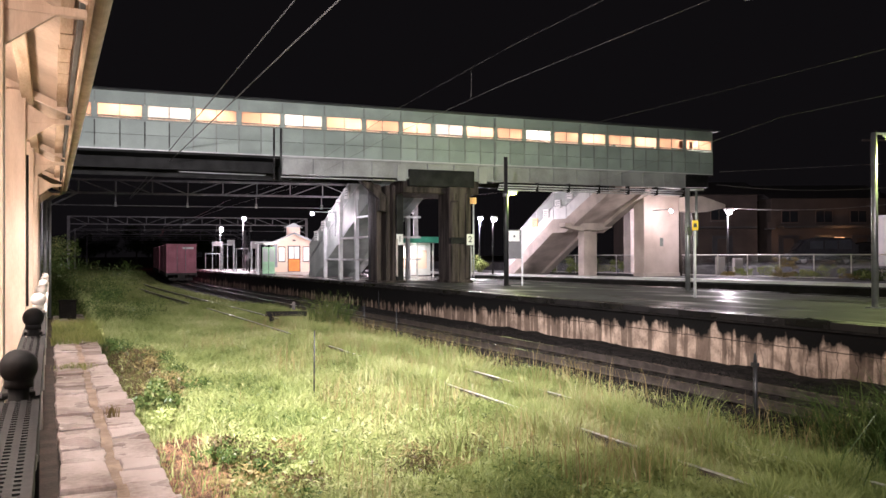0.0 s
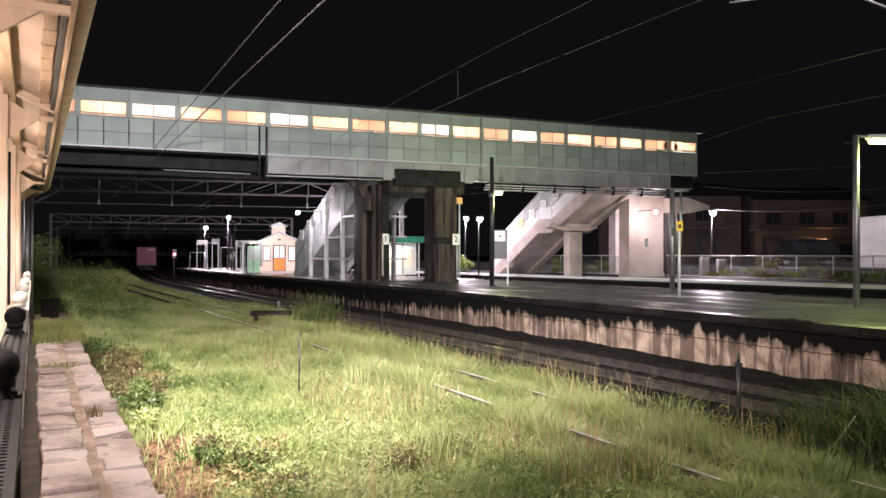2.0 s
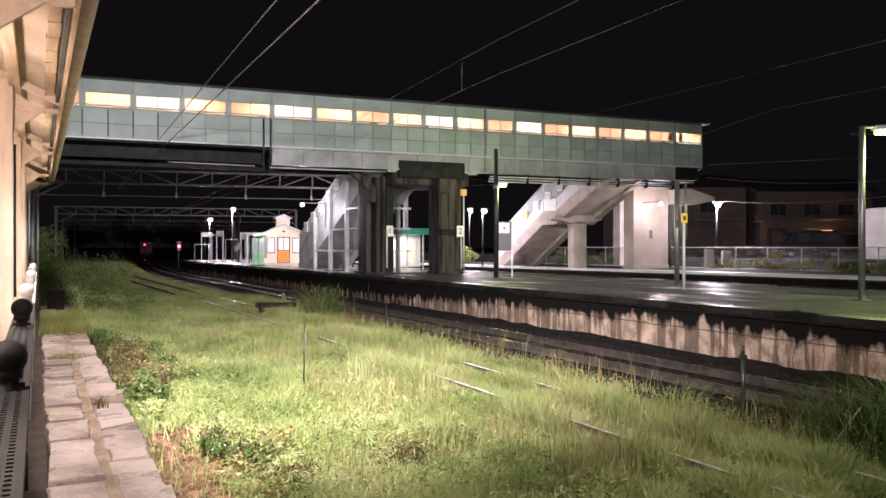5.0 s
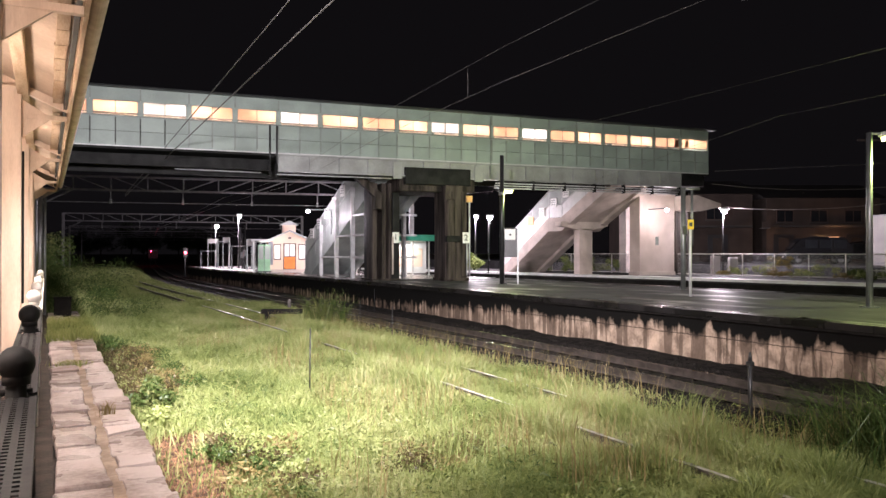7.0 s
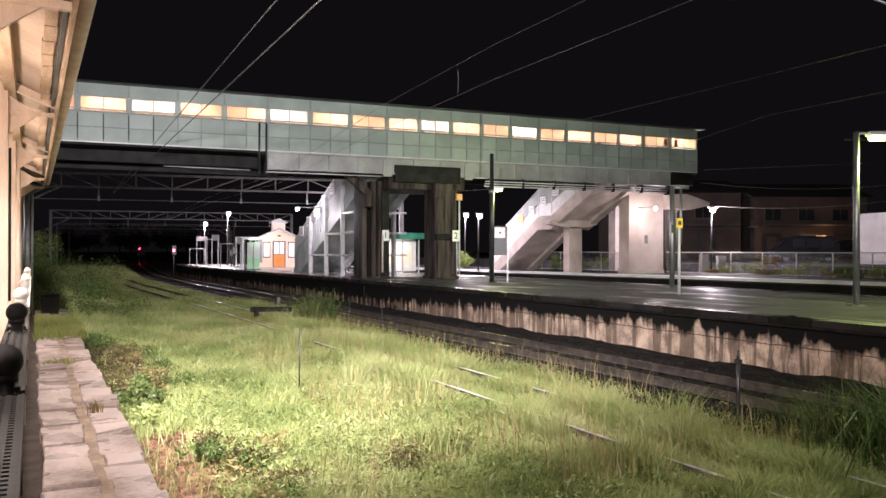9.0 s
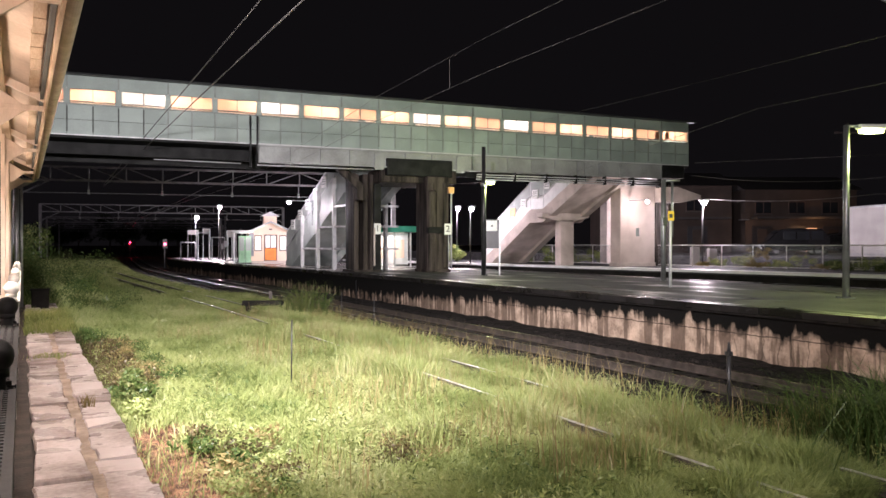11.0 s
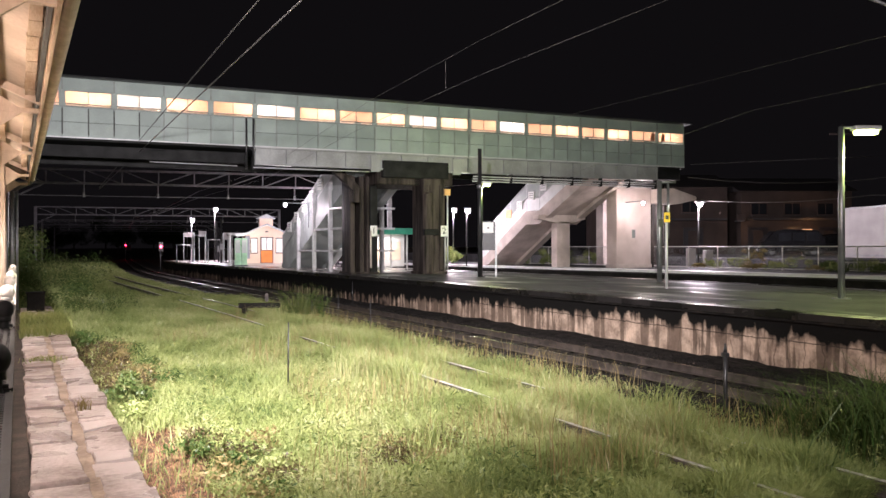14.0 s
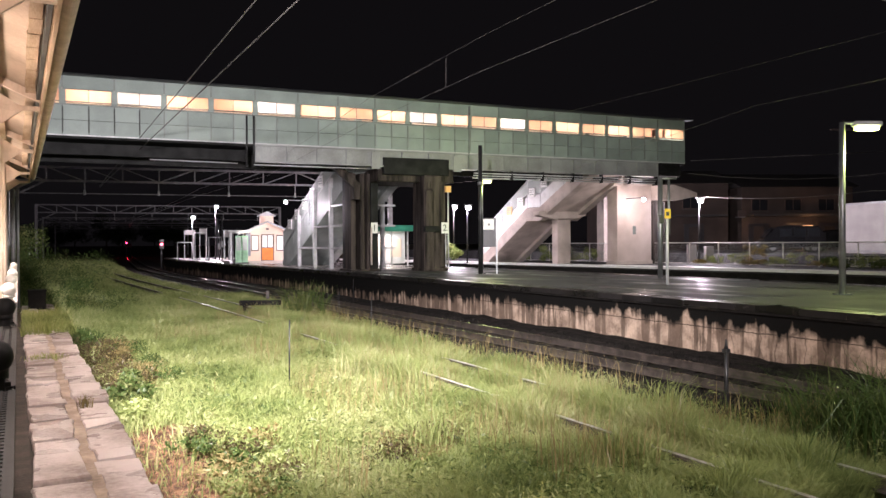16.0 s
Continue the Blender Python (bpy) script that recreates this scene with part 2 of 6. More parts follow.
M = {
    "dirt": material("dirt", (0.085, 0.066, 0.045), (0.035, 0.028, 0.02), 0.95, 0, 1.5, 0.8, 30),
    "straw": material("straw", (0.34, 0.19, 0.11), (0.06, 0.03, 0.018), 0.9, 0, 8, 0.6, 60, island=True),
    "ballast": material("ballast", (0.03, 0.026, 0.023), (0.009, 0.008, 0.007), 0.9, 0, 5, 0.8, 40, island=True),
    "rail": material("rail", (0.085, 0.07, 0.06), (0.035, 0.028, 0.024), 0.6, 0.2, 6, 0.2, 50),
    "railtop": material("railtop", (0.7, 0.68, 0.66), (0.5, 0.48, 0.46), 0.24, 1.0, 6, 0.03, 50),
    "sleeper": material("sleeper", (0.026, 0.022, 0.019), (0.011, 0.0095, 0.0085), 0.85, 0, 6, 0.5, 40, each=True),
    "asphalt": material("asphalt", (0.06, 0.057, 0.06), (0.02, 0.02, 0.022), 0.42, 0, 0.7, 0.2, 60),
    "coping": material("coping", (0.02, 0.018, 0.0175), (0.008, 0.0075, 0.007), 0.4, 0, 1.5, 0.3, 40, each=True),
    # pale colour holds the sheen of the lamps on the platform top
    "paving": material("paving_sheen", (0.46, 0.42, 0.42), (0.30, 0.27, 0.27), 0.35, 0, 0.8, 0.3, 40),
    "moss_and_shade": material("moss_and_shade", (0.02, 0.018, 0.016), (0.008, 0.0075, 0.007), 0.9, 0, 3, 0.6, 40),
    "wall": stained_wall("platform_concrete"),
    "concrete": material("concrete", (0.62, 0.53, 0.49), (0.44, 0.37, 0.335), 0.8, 0, 1.2, 0.25, 30),
    "pink": material("pale_render", (0.68, 0.57, 0.53), (0.52, 0.42, 0.38), 0.75, 0, 0.8, 0.15, 25),
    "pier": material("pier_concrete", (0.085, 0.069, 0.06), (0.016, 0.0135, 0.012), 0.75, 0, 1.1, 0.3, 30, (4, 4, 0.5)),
    "clad": material("cladding", (0.315, 0.375, 0.34), (0.235, 0.285, 0.258), 0.5, 0, 0.9, 0.05, 18, each=True),
    "clad_trim": material("cladding_trim", (0.24, 0.27, 0.25), (0.17, 0.19, 0.178), 0.5, 0, 2, 0.05, 20),
    "gap": material("dark_joint", (0.08, 0.09, 0.085), (0.04, 0.045, 0.04), 0.7, 0, 3, 0.1, 20),
    "girder": material("girder_paint", (0.36, 0.37, 0.365), (0.22, 0.225, 0.22), 0.45, 0.1, 0.8, 0.1, 20),
    # base colour near black, to hold the shade under the bridge deck
    "soffit": material("underside_black", (0.026, 0.026, 0.026), (0.012, 0.012, 0.012), 0.6, 0.2, 2, 0.2, 20),
    "roof": material("roof_sheet", (0.06, 0.063, 0.065), (0.03, 0.032, 0.034), 0.45, 0.3, 2, 0.1, 20),
    "cream": material("cream_interior", (0.86, 0.70, 0.58), (0.78, 0.61, 0.5), 0.6, 0, 1, 0.05, 20),
    "stairpanel": material("stair_panel", (0.42, 0.46, 0.44), (0.30, 0.33, 0.32), 0.5, 0, 1, 0.05, 20),
    "whitesteel": material("white_steel", (0.62, 0.62, 0.63), (0.45, 0.45, 0.46), 0.45, 0.1, 2, 0.05, 30),
    "galv": material("galvanised", (0.36, 0.37, 0.38), (0.24, 0.245, 0.25), 0.42, 0.7, 3, 0.05, 40),
    "gantry": material("gantry_steel", (0.26, 0.25, 0.26), (0.16, 0.155, 0.16), 0.55, 0.3, 3, 0.05, 30),
    "darkpole": material("dark_pole", (0.05, 0.05, 0.052), (0.025, 0.025, 0.026), 0.35, 0.3, 3, 0.05, 40),
    "white": material("white_sheet", (0.80, 0.80, 0.80), (0.68, 0.68, 0.68), 0.5, 0, 2, 0.02, 20),
    "sign_white": material("sign_white", (0.82, 0.82, 0.8), (0.74, 0.74, 0.72), 0.4, 0, 2, 0.0, 20),
    "sign_dark": material("sign_dark", (0.03, 0.03, 0.035), (0.02, 0.02, 0.022), 0.4, 0, 2, 0.0, 20),
    "sign_yellow": material("sign_yellow", (0.75, 0.5, 0.03), (0.6, 0.38, 0.02), 0.4, 0, 2, 0.0, 20),
    "sign_orange": material("sign_orange", (0.80, 0.45, 0.20), (0.7, 0.38, 0.16), 0.4, 0, 2, 0.0, 20),
    "hutwall": material("hut_wall", (0.88, 0.66, 0.54), (0.80, 0.58, 0.46), 0.6, 0, 1, 0.05, 20),
    "hutside": material("hut_side", (0.30, 0.29, 0.34), (0.2, 0.2, 0.24), 0.6, 0, 2, 0.05, 20),
    "orange": material("orange_door", (0.85, 0.25, 0.03), (0.75, 0.2, 0.02), 0.45, 0, 2, 0.0, 20),
    "darkframe": material("dark_frame", (0.10, 0.06, 0.045), (0.06, 0.04, 0.03), 0.5, 0, 2, 0.0, 20),
    "green": material("green_sheet", (0.30, 0.55, 0.34), (0.22, 0.42, 0.25), 0.5, 0, 2, 0.02, 20),
    "teal": material("teal_roof", (0.06, 0.42, 0.30), (0.04, 0.3, 0.22), 0.4, 0, 2, 0.02, 20),
    "container": ribbed("container_paint", (0.46, 0.14, 0.20), (0.33, 0.09, 0.13), "X", 0.28, 0.5),
    "wagon": material("wagon_frame", (0.06, 0.055, 0.05), (0.03, 0.027, 0.025), 0.7, 0.2, 3, 0.2, 30),
    "stone": material("paving_stone", (0.63, 0.56, 0.555), (0.27, 0.215, 0.2), 0.45, 0, 1.5, 1.0, 26, each=True),
    "mortar": material("mortar", (0.065, 0.049, 0.04), (0.02, 0.015, 0.012), 0.85, 0, 5, 0.7, 40),
    "mortar_tan": material("tan_mortar", (0.52, 0.41, 0.33), (0.26, 0.2, 0.155), 0.8, 0, 4, 0.9, 30),
    "post_cream": material("cream_paint", (0.78, 0.65, 0.55), (0.60, 0.48, 0.39), 0.6, 0, 2, 0.15, 30, (3, 3, 0.6)),
    "eave_wood": material("eave_wood", (0.60, 0.48, 0.36), (0.38, 0.28, 0.19), 0.9, 0, 3, 0.3, 30, (3, 0.4, 3)),
    "eave_sheet": ribbed("eave_sheet", (0.66, 0.55, 0.45), (0.46, 0.37, 0.29), "Y", 0.045, 0.8, 0.0),
    "brick": material("wall_tile", (0.62, 0.46, 0.38), (0.46, 0.32, 0.26), 0.7, 0, 4, 0.2, 40, each=True),
    "fence": material("fence_paint", (0.009, 0.009, 0.01), (0.004, 0.004, 0.0045), 0.5, 0.0, 5, 0.1, 60),
    "fence_white": material("fence_white", (0.74, 0.72, 0.70), (0.55, 0.53, 0.5), 0.5, 0, 5, 0.1, 60),
    "rubber": material("cable_black", (0.015, 0.015, 0.015), (0.01, 0.01, 0.01), 0.5, 0, 4, 0, 30),
    "wire": material("wire", (0.32, 0.3, 0.29), (0.2, 0.185, 0.175), 0.35, 0.5, 4, 0, 30),
    "insulator": material("insulator", (0.55, 0.55, 0.52), (0.4, 0.4, 0.38), 0.25, 0, 4, 0, 30),
    "carpaint": material("car_black", (0.012, 0.012, 0.014), (0.01, 0.01, 0.011), 0.2, 0, 2, 0, 20, coat=0.6),
    "carglass": material("car_glass", (0.02, 0.022, 0.025), (0.015, 0.016, 0.018), 0.06, 0, 2, 0, 20),
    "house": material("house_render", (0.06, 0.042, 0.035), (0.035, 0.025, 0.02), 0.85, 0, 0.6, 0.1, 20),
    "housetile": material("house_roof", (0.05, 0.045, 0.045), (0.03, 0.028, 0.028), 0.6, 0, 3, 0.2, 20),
    "shed": material("shed_sheet", (0.40, 0.375, 0.37), (0.32, 0.30, 0.295), 0.5, 0, 1, 0.05, 20),
    "bark": material("bark", (0.07, 0.05, 0.035), (0.035, 0.026, 0.02), 0.9, 0, 6, 0.8, 30),
    "hedge": leafy("weed_leaf", (0.03, 0.062, 0.014), (0.07, 0.105, 0.028), (0.20, 0.20, 0.08)),
    "grass": leafy("grass_blade", (0.125, 0.165, 0.05), (0.28, 0.325, 0.112), (0.45, 0.44, 0.225)),
    "drygrass": leafy("dry_blade", (0.16, 0.12, 0.05), (0.26, 0.21, 0.09), (0.36, 0.28, 0.14)),
    "deadweed": leafy("dead_weed", (0.045, 0.032, 0.016), (0.09, 0.068, 0.03), (0.16, 0.13, 0.06)),
    "treeleaf": leafy("tree_leaf", (0.02, 0.035, 0.012), (0.035, 0.055, 0.02), (0.05, 0.075, 0.028)),
    # pale base colour stands for the lamp glint on the wet rail
    "sidingtop": material("siding_rail_glint", (0.75, 0.72, 0.68), (0.4, 0.37, 0.34), 0.4, 0.35, 9, 0.1, 50),
    # one glass in two tints: white where tubes stand close, cream elsewhere
    "frost": frosted("frosted_tube_white", (0.97, 0.95, 0.95)),
    "frost_cream": frosted("frosted_dim_cream", (0.95, 0.71, 0.58)),
    "tube": glow("lit_tube", (1.0, 0.94, 0.86), 20.0),
    "eavetube": glow("lit_eave_tube", (1.0, 0.9, 0.8), 5.0),
    "headcool": glow("lit_head_cool", COOL, 25.0),
    "headlime": glow("lit_head_lime", (0.80, 1.0, 0.16), 9.0),
    "red": glow("lit_red", (1.0, 0.02, 0.07), 9.0),
    "orangelit": glow("lit_orange", (1.0, 0.42, 0.16), 0.9),
    "hutlit": glow("lit_hut_window", (1.0, 0.80, 0.66), 0.13),
}


def puddles(m, lo, hi, stretch, wet=(0.42, 0.62)):
    """Wet and dry patches in the gloss."""
    n, l = m.node_tree.nodes, m.node_tree.links
    co, mp, nz, r = (n.new("ShaderNode" + k) for k in ("TexCoord", "Mapping", "TexNoise", "MapRange"))
    mp.inputs["Scale"].default_value = stretch
    l.new(co.outputs["Object"], mp.inputs[0])
    l.new(mp.outputs[0], nz.inputs["Vector"])
    nz.inputs["Scale"].default_value, nz.inputs["Detail"].default_value = 1.0, 6
    for k, v in zip(("From Min", "From Max", "To Min", "To Max"), (*wet, lo, hi)):
        r.inputs[k].default_value = v
    l.new(nz.outputs["Fac"], r.inputs["Value"])
    l.new(r.outputs[0], n["Principled BSDF"].inputs["Roughness"])


puddles(M["asphalt"], 0.28, 0.9, (0.9, 0.35, 1), (0.33, 0.5))
puddles(M["paving"], 0.15, 0.6, (0.9, 0.35, 1))
puddles(M["stone"], 0.25, 0.75, (2.5, 2.5, 2.5))
puddles(M["coping"], 0.2, 0.7, (1.5, 0.8, 1))


for key in ("wall", "moss_and_shade", "ballast", "sleeper", "soffit", "pier", "dirt", "coping", "stone", "post_cream", "eave_wood", "eave_sheet", "straw"):
    M[key].node_tree.nodes["Principled BSDF"].inputs["Specular IOR Level"].default_value = 0.3 if key in ("stone", "coping") else 0.12
M["fence"].node_tree.nodes["Principled BSDF"].inputs["Specular IOR Level"].default_value = 0.15
M["fence"].node_tree.nodes["Principled BSDF"].inputs["Roughness"].default_value = 0.7


# ---- building blocks ----
def box(bm, x0, x1, y0, y1, z0, z1, bevel=0.0):
    v = [bm.verts.new(p) for p in ((x0, y0, z0), (x1, y0, z0), (x1, y1, z0), (x0, y1, z0), (x0, y0, z1), (x1, y0, z1), (x1, y1, z1), (x0, y1, z1))]
    fs = [bm.faces.new([v[i] for i in q]) for q in ((3, 2, 1, 0), (4, 5, 6, 7), (0, 1, 5, 4), (1, 2, 6, 5), (2, 3, 7, 6), (3, 0, 4, 7))]
    if bevel:
        es = list({e for f in fs for e in f.edges})
        bmesh.ops.bevel(bm, geom=es, offset=bevel, segments=2, profile=0.5, affect="EDGES")
    return bm


def beam(bm, a, b, w, h=None):
    """A bar of square section from a to b."""
    a, b = Vector(a), Vector(b)
    h = h or w
    d = (b - a).normalized()
    up = Vector((0, 0, 1)) if abs(d.z) < 0.95 else Vector((0, 1, 0))
    s = d.cross(up).normalized() * (w / 2)
    u = s.cross(d).normalized() * (h / 2)
    v = [bm.verts.new(p + i * s + j * u) for p in (a, b) for i, j in ((-1, -1), (1, -1), (1, 1), (-1, 1))]
    for q in ((3, 2, 1, 0), (4, 5, 6, 7), (0, 1, 5, 4), (1, 2, 6, 5), (2, 3, 7, 6), (3, 0, 4, 7)):
        bm.faces.new([v[i] for i in q])
    return bm


def rod(bm, a, b, r, r2=None, seg=8, caps=True):
    a, b = Vector(a), Vector(b)
    r2 = r if r2 is None else r2
    d = (b - a).normalized()
    up = Vector((0, 0, 1)) if abs(d.z) < 0.95 else Vector((0, 1, 0))
    s = d.cross(up).normalized()
    u = s.cross(d)
    ring = [[bm.verts.new(p + (s * math.cos(k * 2 * math.pi / seg) + u * math.sin(k * 2 * math.pi / seg)) * q) for k in range(seg)] for p, q in ((a, r), (b, r2))]
    for k in range(seg):
        f = bm.faces.new((ring[0][k], ring[0][(k + 1) % seg], ring[1][(k + 1) % seg], ring[1][k]))
        f.smooth = seg > 6
    if caps:
        bm.faces.new(ring[0][::-1])
        bm.faces.new(ring[1])
    return bm


def ball(bm, c, r, squash=1.0, u=12, v=8):
    bmesh.ops.create_uvsphere(bm, u_segments=u, v_segments=v, radius=r, matrix=Matrix.Translation(c) @ Matrix.Diagonal((1, 1, squash, 1)))
    for f in bm.faces:
        if len(f.verts) <= 4 and (f.calc_center_median() - Vector(c)).length < r * 1.05:
            f.smooth = True
    return bm


def mesh_of(bm, mat, name):
    me = bpy.data.meshes.new(name)
    bmesh.ops.recalc_face_normals(bm, faces=bm.faces)
    bm.to_mesh(me)
    bm.free()
    me.materials.append(mat)
    return me


def part(name, bm, mat, parent, label=""):
    ob = new(name, mesh_of(bm, mat, name))
    ob.parent = parent
    return tagged(ob, label)


def solid(name, bm, mat, label, category, group="", kind=""):
    return tagged(new(name, mesh_of(bm, mat, name)), label, category, group, kind)


def thing(name, label, category, group="", kind="", at=None):
    ob = new(name)
    ob.empty_display_size = 0.2
    if at is not None:
        ob.matrix_basis = at
    return tagged(ob, label, category, group, kind)


def B():
    return bmesh.new()


def written(text, size, mat, m, parent):
    """Raised letters as a mesh part."""
    cu = bpy.data.curves.new("writing", "FONT")
    cu.body, cu.size, cu.extrude, cu.align_x, cu.align_y = text, size, 0.004, "CENTER", "CENTER"
    ob = new("writing", cu)
    me = bpy.data.meshes.new_from_object(ob.evaluated_get(bpy.context.evaluated_depsgraph_get()))
    bpy.data.objects.remove(ob)
    me.materials.append(mat)
    o = new("writing", me)
    o.parent, o.matrix_basis = parent, m
    return o


def spline(points, y):
    """x at y on a smooth line through a few points (y, x)."""
    ys, xs = [p[0] for p in points], [p[1] for p in points]
    g = np.gradient(xs, ys)
    i = int(np.clip(np.searchsorted(ys, y) - 1, 0, len(ys) - 2))
    h = ys[i + 1] - ys[i]
    t = (y - ys[i]) / h
    return float((2 * t**3 - 3 * t**2 + 1) * xs[i] + (t**3 - 2 * t**2 + t) * h * g[i] + (-2 * t**3 + 3 * t**2) * xs[i + 1] + (t**3 - t**2) * h * g[i + 1])


def strip(bm, line, ys, dx0, dx1, z0, z1):
    """A long box that follows a line x(y), from dx0 to dx1 beside it."""
    prev = None
    for y in ys:
        x = line(y)
        ring = [bm.verts.new((x + a, y, b)) for a, b in ((dx0, z0), (dx1, z0), (dx1, z1), (dx0, z1))]
        if prev:
            for k in range(4):
                bm.faces.new((prev[k], prev[(k + 1) % 4], ring[(k + 1) % 4], ring[k]))
        else:
            bm.faces.new(ring[::-1])
        prev = ring
    bm.faces.new(prev)
    return bm


def blade_mesh(name, mat, x, y, z, h, w, lean, seed):
    """Tapered, bent blades, one island each."""
    rng = np.random.default_rng(seed)
    n = len(x)
    a, q = rng.uniform(0, 2 * np.pi, n), rng.uniform(0, 2 * np.pi, n)
    sx, sy = np.cos(a) * w / 2, np.sin(a) * w / 2
    le = lean * h * rng.uniform(0.2, 1.0, n)
    lx, ly = np.cos(q) * le, np.sin(q) * le
    co = np.zeros((n, 5, 3))
    co[:, 0] = np.stack([x - sx, y - sy, z], 1)
    co[:, 1] = np.stack([x + sx, y + sy, z], 1)
    co[:, 2] = np.stack([x + sx * 0.8 + lx * 0.3, y + sy * 0.8 + ly * 0.3, z + h * 0.6], 1)
    co[:, 3] = np.stack([x - sx * 0.8 + lx * 0.3, y - sy * 0.8 + ly * 0.3, z + h * 0.6], 1)
    co[:, 4] = np.stack([x + lx, y + ly, z + h * (1 - 0.25 * (le / h))], 1)
    base = np.arange(n)[:, None] * 5
    loops = np.concatenate([base + np.array([0, 1, 2, 3]), base + np.array([3, 2, 4])], 1).ravel()
    me = bpy.data.meshes.new(name)
    me.vertices.add(n * 5)
    me.vertices.foreach_set("co", co.ravel())
    me.loops.add(n * 7)
    me.loops.foreach_set("vertex_index", loops.astype(np.int32))
    me.polygons.add(n * 2)
    me.polygons.foreach_set("loop_start", (np.arange(n)[:, None] * 7 + np.array([0, 4])).ravel().astype(np.int32))
    me.update(calc_edges=True)
    me.validate()
    me.materials.append(mat)
    return new(name, me)


def leaf_cloud(name, mat, centres, radii, count, size, seed, flat=0.8):
    """Small leaves scattered over lumps of foliage."""
    rng = np.random.default_rng(seed)
    k = rng.integers(0, len(centres), count)
    d = rng.normal(size=(count, 3))
    d /= np.linalg.norm(d, axis=1)[:, None]
    r = rng.uniform(0.55, 1.08, count)[:, None]
    p = np.array(centres)[k] + d * r * np.array(radii)[k][:, None] * np.array([1, 1, flat])
    u = rng.normal(size=(count, 3))
    u /= np.linalg.norm(u, axis=1)[:, None]
    v = np.cross(u, d)
    v /= np.linalg.norm(v, axis=1)[:, None] + 1e-9
    s = rng.uniform(0.6, 1.3, count)[:, None] * size
    co = np.stack([p - u * s, p + v * s * 0.45, p + u * s, p - v * s * 0.45], 1)
    me = bpy.data.meshes.new(name)
    me.vertices.add(count * 4)
    me.vertices.foreach_set("co", co.ravel())
    me.loops.add(count * 4)
    me.loops.foreach_set("vertex_index", np.arange(count * 4, dtype=np.int32))
    me.polygons.add(count)
    me.polygons.foreach_set("loop_start", (np.arange(count) * 4).astype(np.int32))
    me.update(calc_edges=True)
    me.validate()
    me.materials.append(mat)
    return new(name, me)


# ---- lines of the tracks and platforms ----
MAIN = [(-40, 10.33), (0, 10.33), (14, 10.33), (25, 10.22), (35, 10.02), (47, 9.75), (60, 9.5), (70, 9.6), (105, 12.2), (151, 16.5), (250, 27.0), (460, 50.0)]
SIDE = [(-40, 6.58), (0, 6.58), (20, 6.56), (28, 6.42), (37, 6.15), (50, 5.7), (70, 5.5), (110, 7.0)]
EDGE = [(-40, 13.2), (0, 13.2), (12, 13.2), (25, 13.05), (38, 12.65), (50, 12.15), (60, 11.75), (70, 11.35), (80, 11.75)]


def main_x(y):
    return spline(MAIN, y)


def side_x(y):
    return spline(SIDE, y)


def edge_x(y):
    return spline(EDGE, y)


def back_x(y):
    return 22.3 - 0.06 * (y - 18) if y > 18 else 22.3


def far_x(y):
    return 31.6 - 0.17 * (y - 20) if y > 20 else 31.6


# ---- ground ----
bm = B()
gx, gy = [-300, -60, -8, 0.75, 4, 8.3, 13, 22, 36, 60, 300, 900], [-300, -60, -10, 0, 6, 14, 25, 40, 60, 90, 160, 400, 1500]
gv = [[bm.verts.new((x, y, 0.0)) for x in gx] for y in gy]
for j in range(len(gy) - 1):
    for i in range(len(gx) - 1):
        bm.faces.new((gv[j][i], gv[j][i + 1], gv[j + 1][i + 1], gv[j + 1][i]))
solid("ground", bm, M["dirt"], "dark bare earth between the tracks", "ground", kind="structure")


def track(line, ys, y_sleep, name, gauge=1.067, shine=True, label=""):
    for side in (-1, 1):
        t = thing(name, label, "rail", "rails", at=pose(0, 0, 0))
        d = side * (gauge / 2 + 0.032)
        bm = B()
        strip(bm, line, ys, d - 0.06, d + 0.06, 0.14, 0.16)
        strip(bm, line, ys, d - 0.009, d + 0.009, 0.16, 0.262)
        strip(bm, line, ys, d - 0.032, d + 0.032, 0.262, 0.29)
        part("rail_body", bm, M["rail"], t)
        bm = B()
        strip(bm, line, ys, d - 0.026, d + 0.026, 0.29, 0.295)
        part("running_surface", bm, M["railtop"] if shine else M["sidingtop"], t, "polished wet steel running surface" if shine else "pale wet running surface, lamp glint put in its colour")
    bm = B()
    box(bm, -1.0, 1.0, -0.11, 0.11, 0.0, 0.139, 0.012)
    me = mesh_of(bm, M["sleeper"], "sleeper")
    for y in y_sleep:
        s = tagged(new("sleeper", me), "dark weathered concrete sleeper in the ballast", "sleeper", "sleepers")
        s.matrix_basis = pose(line(y), y, 0.002)


ys_main = list(np.arange(-20, 120, 2.0)) + list(np.arange(120, 461, 10.0))
track(main_x, ys_main, np.arange(0, 70, 0.62), "rail", label="rusty steel rail with a polished top along the platform")
track(side_x, list(np.arange(-20, 100, 2.0)), np.arange(3, 30, 0.64), "siding_rail", shine=False, label="wet steel rail of a siding overgrown with grass")

# ballast shoulders and stones along the main track
bm = B()
strip(bm, main_x, ys_main, -1.75, 2.6, -0.05, 0.09)
solid("ballast_bed", bm, M["ballast"], "dark bed of oily track ballast", "ballast", kind="structure")
rng = np.random.default_rng(3)
bm = B()
for k in range(9000):
    y = 5 + 40 * rng.random() ** 1.6
    x = main_x(y) + rng.uniform(-1.7, 2.6)
    r = rng.uniform(0.02, 0.045)
    o = Vector((x, y, 0.09 + rng.uniform(0, 0.03)))
    v = [bm.verts.new(o + Vector(rng.normal(size=3)).normalized() * r) for _ in range(4)]
    for q in ((0, 1, 2), (0, 2, 3), (0, 3, 1), (1, 3, 2)):
        bm.faces.new([v[i] for i in q])
